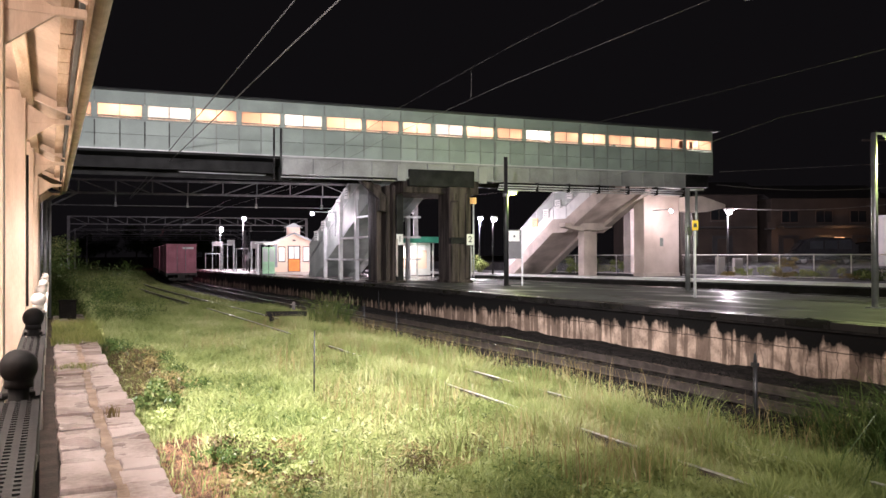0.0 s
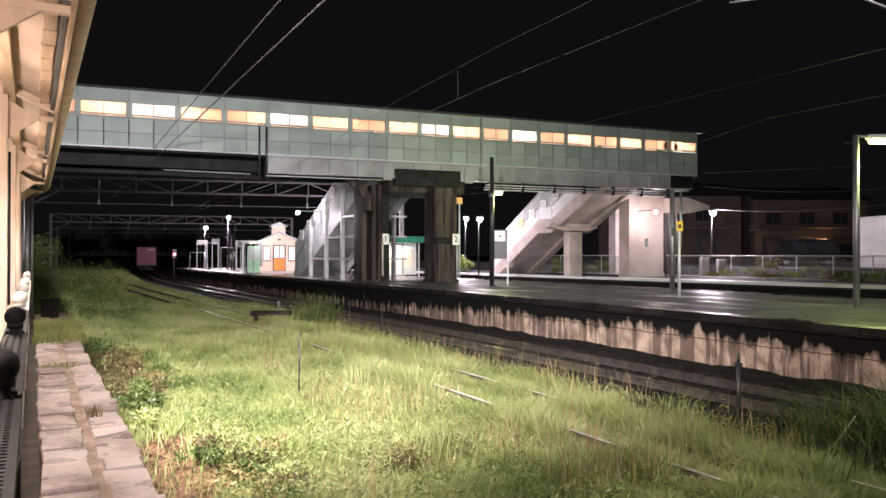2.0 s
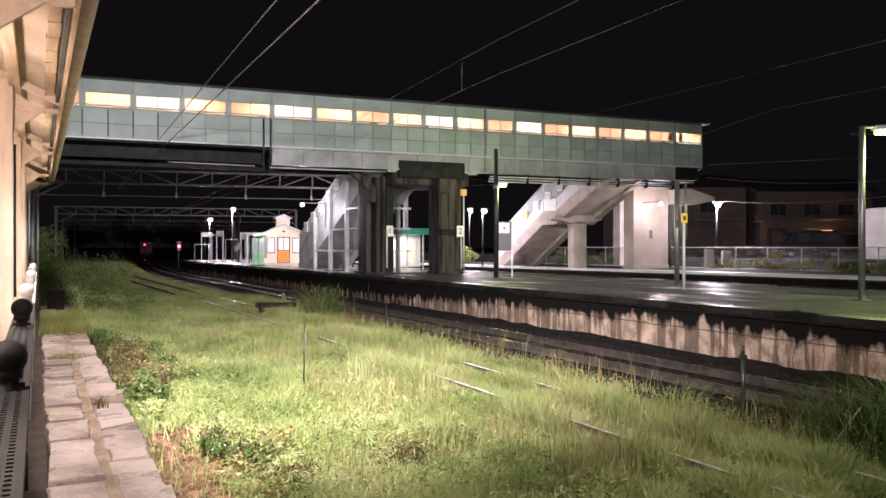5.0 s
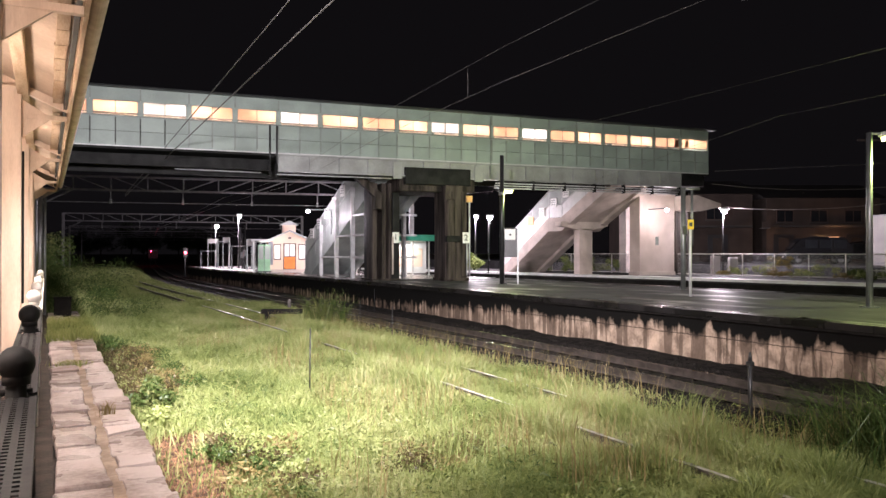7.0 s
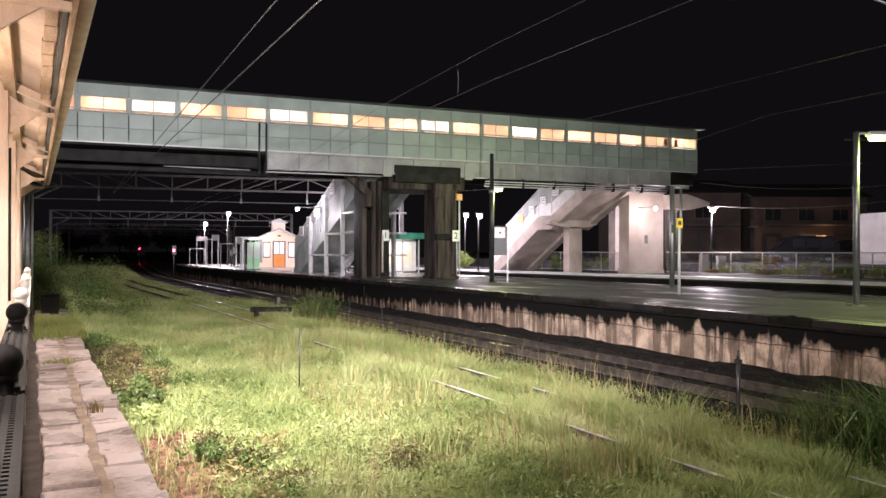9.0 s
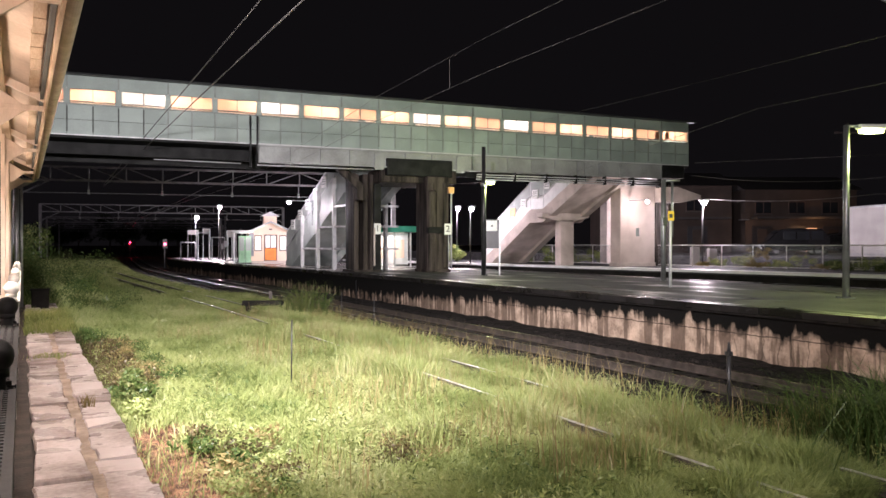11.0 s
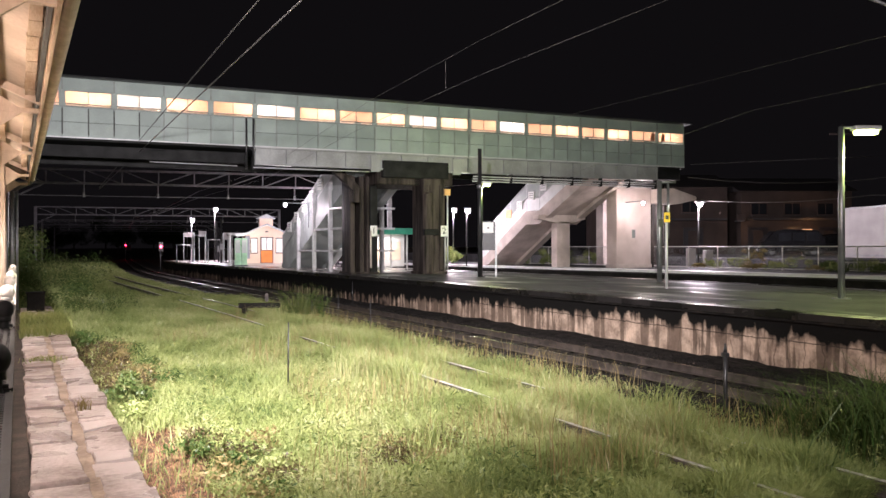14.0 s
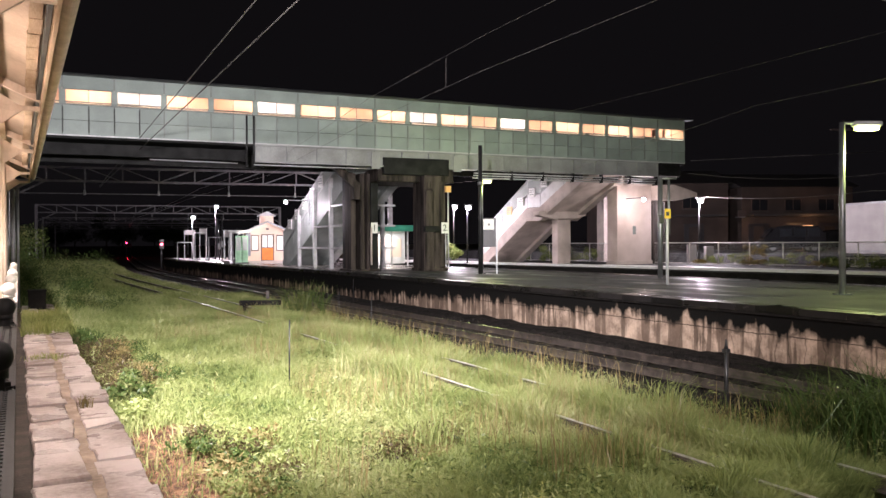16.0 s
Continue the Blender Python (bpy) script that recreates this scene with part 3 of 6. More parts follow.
solid("ballast_stones", bm, M["ballast"], "loose dark ballast stones between the sleepers", "ballast", kind="stuff")


# ---- island platform ----
def platform(name, left, right, ys, z, label, wall_mat, thick=0.25):
    bm = B()
    prev = None
    for y in ys:
        ring = [bm.verts.new(p) for p in ((left(y) + thick, y, 0), (right(y) - thick, y, 0), (right(y) - thick, y, z), (left(y) + thick, y, z))]
        if prev:
            for k in range(4):
                bm.faces.new((prev[k], prev[(k + 1) % 4], ring[(k + 1) % 4], ring[k]))
        else:
            bm.faces.new(ring[::-1])
        prev = ring
    bm.faces.new(prev)
    return solid(name, bm, M["asphalt"], label, "platform", kind="structure")


ys_isl = list(np.arange(-20, 81, 2.0))
island = platform("platform_island", edge_x, back_x, ys_isl, 1.2, "wet dark asphalt top of the island platform", M["wall"])
bm = B()
strip(bm, edge_x, ys_isl, 0.12, 0.248, 0.0, 1.02)
solid("platform_wall", bm, M["wall"], "old concrete platform wall with black moss streaks", "platform wall", kind="structure")
bm = B()
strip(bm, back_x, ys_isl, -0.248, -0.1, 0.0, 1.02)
solid("platform_wall_rear", bm, M["moss_and_shade"], "dark concrete platform wall", "platform wall", kind="structure")
bm = B()
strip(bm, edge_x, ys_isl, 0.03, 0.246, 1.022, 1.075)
part("ledge", bm, M["moss_and_shade"], island)

bm = B()
rgh = np.random.default_rng(17)
rise = np.interp(np.arange(0, 50, 0.2), np.arange(0, 51, 0.7), rgh.uniform(0.07, 0.17, 73))
prev = None
for k, y in enumerate(np.arange(0, 50, 0.2)):
    row = [bm.verts.new((edge_x(y) + a, y, b + rgh.uniform(-0.012, 0.012))) for a, b in ((-0.85, 0.08), (-0.45, 0.09 + rise[k] * 0.35), (-0.12, rise[k] * 0.8), (0.13, rise[k]))]
    if prev:
        for q in range(3):
            bm.faces.new((prev[q], prev[q + 1], row[q + 1], row[q]))
    prev = row
solid("ballast_heap", bm, M["ballast"], "dark ballast heaped against the platform wall", "ballast", kind="structure")


def coping(line, ys, sign, parent, step, depth, mat, z=1.2):
    for a in ys:
        bm = B()
        b = a + step - 0.02
        x0, x1 = line(a), line(b)
        v = [bm.verts.new(p) for zz in (z - 0.12, z + 0.012) for p in ((x0, a, zz), (x0 + sign * depth, a, zz), (x1 + sign * depth, b, zz), (x1, b, zz))]
        for q in ((3, 2, 1, 0), (4, 5, 6, 7), (0, 1, 5, 4), (1, 2, 6, 5), (2, 3, 7, 6), (3, 0, 4, 7)):
            bm.faces.new([v[i] for i in q])
        part("coping_stone", bm, mat, parent)


# sheet over the asphalt; the lamps' grazing sheen is put into its colour
bm = B()
prev = None
for y in np.arange(36.0, 79.1, 2.0):
    row = [bm.verts.new((x, y, z)) for z in (1.196, 1.206) for x in (edge_x(y) + 0.56, back_x(y) - 0.52)]
    if prev:
        bm.faces.new((prev[2], prev[3], row[3], row[2]))
    prev = row
part("paving", bm, M["paving"], island, "pale wet platform top, lamp sheen put in its colour")
coping(edge_x, np.arange(-2, 79, 1.0), 1, island, 1.0, 0.55, M["coping"])
coping(back_x, np.arange(-2, 79, 2.0), -1, island, 2.0, 0.5, M["coping"])

# ---- far platform, its track and the car park behind ----
for off in (-1.9,):
    track(lambda y: far_x(y) + off, list(np.arange(0, 70, 3.0)), np.arange(14, 52, 0.9), "far_rail", label="steel rail beside the far platform")
far = platform("platform_far", far_x, lambda y: far_x(y) + 8.5, list(np.arange(-10, 70, 4.0)), 1.2, "pale wet concrete top of the far platform", M["wall"])
bm = B()
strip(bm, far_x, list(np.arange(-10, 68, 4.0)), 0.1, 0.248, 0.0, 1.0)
# the wall's shadow is put into its near-black colour
solid("platform_wall_far", bm, M["moss_and_shade"], "far platform wall, its shadow put in the near-black colour", "platform wall", kind="structure")
coping(far_x, np.arange(6, 64, 2.0), 1, far, 2.0, 1.3, M["white"])


# ---- footbridge ----
BR = pose(17, 33, 0, 0, 0, -4.6)
bridge = thing("footbridge", "long enclosed station footbridge with pale green cladding and lit windows", "footbridge", at=BR)
S0, S1, DEEP = -30.0, 15.5, 3.4
WINDOWS = [-17.55, -15.64, -13.74, -11.83, -9.94, -8.08, -6.2, -4.36, -2.58, -0.96, 0.68, 2.31, 3.9, 5.52, 7.14, 8.76, 10.38, 11.97, 13.74]
WINDOWS = [-29.0, -27.1, -25.2, -23.3, -21.4, -19.5] + WINDOWS
ENDS = [WINDOWS[i + 1] - 0.24 for i in range(len(WINDOWS) - 1)] + [15.42]
WZ0, WZ1, CZ, TZ = 8.28, 8.75, 6.92, 9.28
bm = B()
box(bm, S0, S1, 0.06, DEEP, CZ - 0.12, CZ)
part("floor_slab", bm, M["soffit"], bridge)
bm = B()
box(bm, S0, S1, DEEP, DEEP + 0.1, CZ, TZ)
part("rear_wall", bm, M["cream"], bridge, "cream inner wall")
bm = B()
box(bm, S1 - 0.08, S1, 0.06, DEEP, CZ, TZ)
part("end_wall", bm, M["clad"], bridge)
bm = B()
box(bm, S0, S1, 0.06, DEEP, TZ - 0.06, TZ)
part("ceiling_sheet", bm, M["cream"], bridge)
# roof with a slight overhang and ridge
bm = B()
prof = [(-0.3, TZ), (-0.3, TZ + 0.06), (DEEP / 2, TZ + 0.25), (DEEP + 0.35, TZ + 0.06), (DEEP + 0.35, TZ)]
ra, rb = ([bm.verts.new((s, y, z + 0.004)) for y, z in prof] for s in (S0, S1 + 0.3))
bm.faces.new(ra)
bm.faces.new(rb[::-1])
for k in range(5):
    bm.faces.new((ra[k], ra[(k + 1) % 5], rb[(k + 1) % 5], rb[k]))
part("roof", bm, M["roof"], bridge, "dark sheet-metal roof")
bm = B()
rod(bm, (S0, -0.32, TZ + 0.03), (S1 + 0.3, -0.32, TZ + 0.03), 0.035, seg=6)
part("gutter", bm, M["roof"], bridge)
# wall strips above and below the windows
for a, b in zip([S0] + WINDOWS[1:], [w - 0.012 for w in WINDOWS[1:]] + [S1]):
    part("upper_cladding", box(B(), a - 0.12 if a > S0 else S0, b - 0.12 if b < S1 else S1, 0.0, 0.06, WZ1, TZ), M["clad"], bridge)
    part("upper_batten", box(B(), a - 0.15, a - 0.09, -0.03, 0.0, WZ1 + 0.05, TZ - 0.03), M["clad_trim"], bridge)
for a, b in zip(WINDOWS, ENDS):
    nxt = b + 0.24
    bm = B()
    box(bm, b, min(nxt, S1), 0.0, 0.06, WZ0 - 0.14, WZ1)
    part("mullion", bm, M["clad"], bridge)
    w = part("window_frame", box(B(), a - 0.02, b + 0.02, -0.015, 0.05, WZ0 - 0.035, WZ0), M["clad_trim"], bridge)
    mid = (a + b) / 2
    part("sash", box(B(), mid - 0.018, mid + 0.018, 0.01, 0.04, WZ0, WZ1), M["clad_trim"], w)
    for p, q in ((a, mid - 0.018), (mid + 0.018, b)):
        # tube light behind some panes is put into their white tint
        o = part("pane", box(B(), p, q, 0.022, 0.03, WZ0, WZ1), M["frost"] if round(a, 2) in (-27.1, -21.4, -13.74, -8.08, -0.96, 3.9) else M["frost_cream"], w)
    # two cladding panels under each window, in two rows, with a dark joint behind
    for p, q in ((a - 0.12, mid - 0.012), (mid + 0.012, b + 0.1)):
        for z0, z1 in ((CZ, 7.515), (7.535, WZ0 - 0.15)):
            part("panel", box(B(), p, q, 0.0, 0.05, z0, z1), M["clad"], bridge)
    for x in (a - 0.12, mid):
        part("batten", box(B(), x - 0.028, x + 0.028, -0.035, 0.001, CZ + 0.12, WZ0 - 0.22), M["gap"] if a < -11.9 else M["clad_trim"], bridge)
bm = B()
box(bm, S0, S1, 0.052, 0.062, CZ, WZ0 - 0.1)
part("joint_backing", bm, M["gap"], bridge)
for z in (CZ - 0.03, 8.11):
    part("rail_trim", box(B(), S0, S1, -0.03, 0.0, z, z + 0.05), M["clad_trim"] if z > 7 else M["whitesteel"], bridge)
# deep girder and its plates
for a, b in ((-8.25, -2.75), (-2.72, 2.05), (2.08, 8.6), (8.63, 13.6)):
    part("girder_web", box(B(), a, b, -0.02, 0.08, 6.16, CZ - 0.04), M["girder"], bridge, "painted steel girder web")
for z in (6.10, CZ - 0.10):
    part("girder_flange", box(B(), -8.25, 13.6, -0.14, 0.2, z, z + 0.06), M["girder"], bridge)
for x in np.arange(-8.2, 13.6, 1.36):
    part("stiffener", box(B(), x - 0.01, x + 0.01, -0.12, -0.02, 6.16, CZ - 0.1), M["girder"], bridge)
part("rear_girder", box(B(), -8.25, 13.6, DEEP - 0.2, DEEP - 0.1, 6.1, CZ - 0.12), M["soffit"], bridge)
# these beams get their shade from the near-black colour
part("beam_left", box(B(), S0, -8.3, 1.5, 1.8, 6.3, CZ - 0.12), M["soffit"], bridge, "concrete beam with its shade put in the dark colour")
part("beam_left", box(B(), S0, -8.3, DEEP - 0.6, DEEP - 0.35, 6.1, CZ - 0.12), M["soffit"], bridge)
for x in (-8.58, -8.28):
    part("downpipe", rod(B(), (x, -0.07, 5.9), (x, -0.07, 8.1), 0.045), M["darkpole"], bridge, "dark drain pipe")
part("downpipe", rod(B(), (2.1, -0.07, 6.1), (2.1, -0.07, 9.2), 0.03), M["clad_trim"], bridge)
for x in (13.35, 14.05):
    part("notice", box(B(), x - 0.13, x + 0.13, 0.034, 0.04, WZ0 + 0.03, WZ1 - 0.05), M["sign_dark"], bridge, "dark notice stuck to the inside of the glass")
for k, z in enumerate((5.72, 5.83, 5.94)):
    part("service_pipe", rod(B(), (2.3, -0.05 - 0.08 * k, z), (13.4, -0.05 - 0.08 * k, z), 0.03), M["whitesteel"], bridge, "pale service pipe under the girder")
part("service_pipe", rod(B(), (-12.5, 0.4, 6.1), (-8.9, 0.4, 6.07), 0.022), M["whitesteel"], bridge)
part("service_pipe", rod(B(), (-8.3, -0.1, 5.98), (-3.0, -0.1, 5.98), 0.03), M["whitesteel"], bridge)
for x in np.arange(2.6, 13.5, 1.8):
    part("pipe_hanger", box(B(), x - 0.03, x + 0.03, -0.26, 0.02, 5.66, 6.1), M["soffit"], bridge)
# tube lights under the ceiling of the bridge
for i, x in enumerate(np.arange(-27.5, 15, 3.2)):
    part("tube_light", box(B(), x - 0.6, x + 0.6, 0.8, 0.92, TZ - 0.14, TZ - 0.065), M["tube"], bridge, "lit fluorescent tube")
    lb = lamp("bridge_light", "AREA", (0, 0, 0), 40, (1.0, 0.86, 0.78), 1.2, 0.3)
    lb.matrix_world = BR @ pose(x, 1.1, TZ - 0.2)
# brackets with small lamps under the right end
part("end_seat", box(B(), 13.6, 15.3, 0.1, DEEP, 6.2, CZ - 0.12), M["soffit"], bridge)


# ---- piers on the island ----
def pier(at, w, d, z1, label):
    t = thing("pier", label, "pier", "bridge piers", at=at)
    part("shaft", box(B(), -w / 2, w / 2, -d / 2, d / 2, 1.2, z1, 0.06), M["pier"], t)
    part("plinth", box(B(), -w / 2 - 0.05, w / 2 + 0.05, -d / 2 - 0.1, d / 2 + 0.05, 1.2, 1.34, 0.02), M["pier"], t)
    for s in (-1, 1):
        part("rib", box(B(), s * w * 0.28 - 0.09, s * w * 0.28 + 0.09, -d / 2 - 0.09, -d / 2 + 0.01, 1.4, z1 - 0.3, 0.03), M["pier"], t)
    return t


p1 = thing("pier", "group of stained concrete bridge columns on the platform", "pier", "bridge piers", at=pose(14.35, 35.4, 0, 0, 0, -4.6))
# recess behind the columns is darkened by its colour
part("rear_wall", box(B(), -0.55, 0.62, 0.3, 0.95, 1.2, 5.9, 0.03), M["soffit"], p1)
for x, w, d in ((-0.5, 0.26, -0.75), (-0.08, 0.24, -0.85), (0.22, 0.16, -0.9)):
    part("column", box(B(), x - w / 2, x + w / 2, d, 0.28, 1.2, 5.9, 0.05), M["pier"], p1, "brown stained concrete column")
# unlit side of the pier, shade painted on as near black
part("front_block", box(B(), 0.32, 0.68, -0.94, 0.28, 1.2, 5.9, 0.03), M["soffit"], p1, "shaded pier face, its shade put in the black colour")
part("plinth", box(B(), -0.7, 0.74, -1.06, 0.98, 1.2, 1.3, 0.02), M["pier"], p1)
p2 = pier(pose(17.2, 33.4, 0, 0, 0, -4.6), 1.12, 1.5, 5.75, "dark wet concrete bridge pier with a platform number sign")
part("shoulder", box(B(), -0.57, -0.12, -0.98, -0.74, 1.2, 5.1, 0.12), M["pier"], p2)
part("band", box(B(), -0.6, 0.12, -1.01, -0.7, 3.05, 3.35, 0.03), M["soffit"], p2, "near-black band across the pier front")
part("conduit", rod(B(), (0.5, -0.86, 1.45), (0.5, -0.86, 3.2), 0.03), M["whitesteel"], p2)
part("drain_pipe", rod(B(), (0.62, -0.88, 1.45), (0.62, -0.88, 5.2), 0.04), M["whitesteel"], p2, "white drain pipe")
part("alarm_box", box(B(), 0.44, 0.72, -1.0, -0.86, 4.95, 5.25), M["sign_orange"], p2, "orange box")
part("drain_pipe", rod(B(), (0.3, -1.04, 1.5), (0.3, -1.04, 3.3), 0.05), M["concrete"], p1, "pale pipe sleeve")
cross = thing("crosshead", "dark concrete crosshead carrying the footbridge", "beam", at=BR)
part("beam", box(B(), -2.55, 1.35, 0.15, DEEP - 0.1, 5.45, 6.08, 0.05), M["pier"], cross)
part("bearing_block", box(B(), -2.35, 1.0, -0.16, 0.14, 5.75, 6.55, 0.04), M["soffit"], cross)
for x in (-2.95, 1.2):
    part("bracket_plate", box(B(), x, x + 0.42, -0.2, -0.16, 5.98, 6.75), M["girder"], cross)
for k in range(3):
    bm = B()
    prof = [(-4.55 + 0.5 * k, 6.0), (-4.2 + 0.5 * k, 6.0), (-3.3 + 0.4 * k, 5.25), (-3.3 + 0.4 * k, 4.6), (-3.6 + 0.4 * k, 4.6), (-3.6 + 0.4 * k, 5.15)]
    va, vb = ([bm.verts.new((x, y, z)) for x, z in prof] for y in (0.5 + 0.75 * k, 0.85 + 0.75 * k))
    bm.faces.new(va)
    bm.faces.new(vb[::-1])
    for q in range(6):
        bm.faces.new((va[q], va[(q + 1) % 6], vb[(q + 1) % 6], vb[q]))
    part("haunch", bm, M["pier"], cross, "stained concrete haunch")


def number_plate_sign(text, m):
    t = thing("platform_sign", "small white platform number sign on a pier", "sign", "platform numbers", at=m)
    part("plate", box(B(), -0.17, 0.17, -0.02, 0.0, -0.26, 0.26, 0.006), M["sign_white"], t)
    written(text, 0.42, M["sign_dark"], pose(0, -0.022, 0, 90, 0, 0), t)
    return t


number_plate_sign("1", pose(14.72, 34.34, 3.27, 0, 0, -8))
number_plate_sign("2", pose(17.55, 32.46, 3.25, 0, 0, -8))


# ---- stairs down to the platforms ----
def prism(bm, prof, x0, x1):
    """A profile of (y, z) drawn out from x0 to x1."""
    a, b = ([bm.verts.new((x, y, z)) for y, z in prof] for x in (x0, x1))
    bm.faces.new(a)
    bm.faces.new(b[::-1])
    n = len(prof)
    for k in range(n):
        bm.faces.new((a[k], a[(k + 1) % n], b[(k + 1) % n], b[k]))
    return bm


def stairs(x0, x1, line, label, mat_under, glazed):
    """Flights and landings along (y, z) from the foot up to the bridge."""
    t = thing("staircase", label, "staircase", "bridge stairs")
    for (ya, za), (yb, zb) in zip(line, line[1:]):
        n = max(1, round((zb - za) / 0.177))
        for i in range(n):
            p, q, z = ya + (yb - ya) * i / n, ya + (yb - ya) * (i + 1) / n, za + (zb - za) * (i + 1) / n
            part("step" if zb > za else "landing", box(B(), x0 + 0.1, x1 - 0.1, min(p, q), max(p, q), z - 0.2, z), M["concrete"], t)
    (ya, za), (yb, zb) = line[:2]
    run = (yb - ya) / (zb - za)
    for name, a, b, up, down in (("slab", x0 + 0.42, x1 - 0.42, -0.06, 0.32), ("stringer", x0 - 0.08, x0 + 0.42, 0.28, 0.55), ("stringer", x1 - 0.42, x1 + 0.08, 0.28, 0.55)):
        top = [(y, max(z + up, za)) for y, z in line]
        low = [(y, z - down) for y, z in line[1:]]
        prof = top + low[::-1] + [(ya + run * down, za)]
        if up > 0:
            prof = [(ya, za)] + prof
        part(name, prism(B(), prof, a, b), mat_under, t)
    for x in (x0, x1):
        for (ya, za), (yb, zb) in zip(line, line[1:]):
            m = max(1, round(abs(yb - ya) / 2.1))
            for k in range(m):
                p, q = ya + (yb - ya) * k / m - 0.012, ya + (yb - ya) * (k + 1) / m + 0.012
                zp, zq = za + (zb - za) * k / m, za + (zb - za) * (k + 1) / m
                if glazed:
                    part("side_panel", prism(B(), [(p, zp + 1.15), (q, zq + 1.15), (q, zq + 2.0), (p, zp + 2.0)], x - 0.025, x + 0.025), M["stairpanel"], t)
                    part("glazed_panel", prism(B(), [(p, zp + 0.3), (q, zq + 0.3), (q, zq + 1.12), (p, zp + 1.12)], x - 0.015, x + 0.015), M["white"], t, "pale translucent lower panel")
                else:
                    part("side_panel", prism(B(), [(p, zp + 0.3), (q, zq + 0.3), (q, zq + 2.0), (p, zp + 2.0)], x - 0.025, x + 0.025), M["stairpanel"], t)
                part("baluster", box(B(), x - 0.035, x + 0.035, p - 0.03, p + 0.03, zp + 0.2, zp + 2.02), M["whitesteel"], t)
            for h in (2.02, 1.12):
                part("handrail", rod(B(), (x - 0.03, ya, za + h), (x - 0.03, yb, zb + h), 0.035), M["whitesteel"], t)
    return t


stairs(14.2, 16.9, [(47.5, 1.2), (34.6, 6.85)], "covered platform staircase with pale side panels", M["stairpanel"], False)
stairs(28.2, 31.0, [(46.7, 1.2), (41.0, 4.45), (39.6, 4.45), (34.8, 6.85)], "concrete platform staircase with a landing and pale side panels", M["concrete"], True)


def stair_sign(m, mat, w=0.62, h=0.55):
    t = thing("stair_sign", "small square sign board on the stair side", "sign", "stair signs", at=m)
    part("board", box(B(), -0.03, 0.03, -w / 2, w / 2, -h / 2, h / 2, 0.01), mat, t)
    for k in (-0.12, 0.02, 0.14):
        part("text_bar", box(B(), -0.036, -0.03, -w * 0.36, w * 0.36, k - 0.02, k + 0.02), M["clad_trim"], t)


for k in range(5):
    stair_sign(pose(28.12, 44.3 - 1.3 * k, 4.1 + 0.53 * k), M["sign_orange"] if k == 1 else M["sign_white"])
for k in range(5):
    stair_sign(pose(14.12, 45.9 - 1.4 * k, 3.72 + 0.55 * k), M["sign_white"], 0.7, 0.6)
# steel frame under the island stair
frame_under = thing("steel_trestle", "white-painted steel trestle under the platform staircase", "trestle")
for y, z in ((44.0, 4.2), (41.2, 5.5), (38.6, 6.0)):
    for x in (14.08, 17.02):
        part("column", box(B(), x - 0.1, x + 0.1, y - 0.1, y + 0.1, 1.2, z, 0.01), M["whitesteel"], frame_under)
for z, ya in ((2.3, 44.0), (3.45, 41.2), (4.5, 38.6)):
    part("crossbar", box(B(), 14.03, 14.13, 36.8, ya, z - 0.05, z + 0.05), M["whitesteel"], frame_under)
    part("crossbar", box(B(), 14.14, 16.95, 36.75, 36.85, z - 0.05, z + 0.05), M["whitesteel"], frame_under)
# prop of the far stair and the tower beside it
prop = thing("stair_prop", "pale concrete prop under the far staircase", "column")
part("shaft", box(B(), 29.0, 30.0, 38.9, 39.5, 1.2, 4.05, 0.03), M["concrete"], prop)
bm = B()
v = [bm.verts.new((x, y, z)) for y in (38.9, 39.5) for x, z in ((27.6, 4.45), (31.2, 4.45), (31.2, 4.2), (30.0, 3.95), (29.0, 3.95), (27.6, 4.2))]
bm.faces.new(v[:6])
bm.faces.new(v[6:][::-1])
for k in range(6):
    bm.faces.new((v[k], v[(k + 1) % 6], v[6 + (k + 1) % 6], v[6 + k]))
part("corbel", bm, M["concrete"], prop)
tower = thing("stair_tower", "pale rendered tower wall under the bridge end", "tower")
part("wall", box(B(), 30.9, 33.6, 35.6, 36.5, 1.2, 6.05, 0.02), M["pink"], tower, "pale pinkish rendered wall")
part("base_course", box(B(), 30.85, 33.65, 35.56, 36.53, 1.2, 1.42, 0.01), M["concrete"], tower)
part("string_course", box(B(), 30.86, 33.64, 35.57, 36.52, 5.95, 6.1, 0.01), M["concrete"], tower)
# arm added at this length only to even out the light on the wall
part("lamp_arm", beam(B(), (31.6, 35.6, 5.12), (31.6, 34.1, 5.12), 0.05), M["galv"], tower)
part("wall_lamp", ball(B(), (31.6, 34.1, 5.0), 0.1), M["headcool"], tower, "lit wall lamp")
part("side_pier", box(B(), 34.0, 35.0, 35.9, 38.5, 1.2, 6.3, 0.02), M["pier"], tower)
part("rear_pier", box(B(), 34.4, 35.3, 41.0, 41.7, 1.2, 6.0, 0.02), M["concrete"], tower)
cn = ((33.62, 5.1), (33.62, 5.95), (34.6, 6.0), (36.5, 5.55), (36.5, 5.35), (34.9, 5.05))
bm = B()
va, vb = ([bm.verts.new((x, y, z)) for x, z in cn] for y in (34.7, 36.2))
bm.faces.new(va)
bm.faces.new(vb[::-1])
for k in range(6):
    bm.faces.new((va[k], va[(k + 1) % 6], vb[(k + 1) % 6], vb[k]))
part("lean_to", bm, M["concrete"], tower, "pale lean-to roof beside the tower")
part("notice", box(B(), 32.1, 32.35, 35.585, 35.6, 3.0, 3.5), M["clad_trim"], tower)


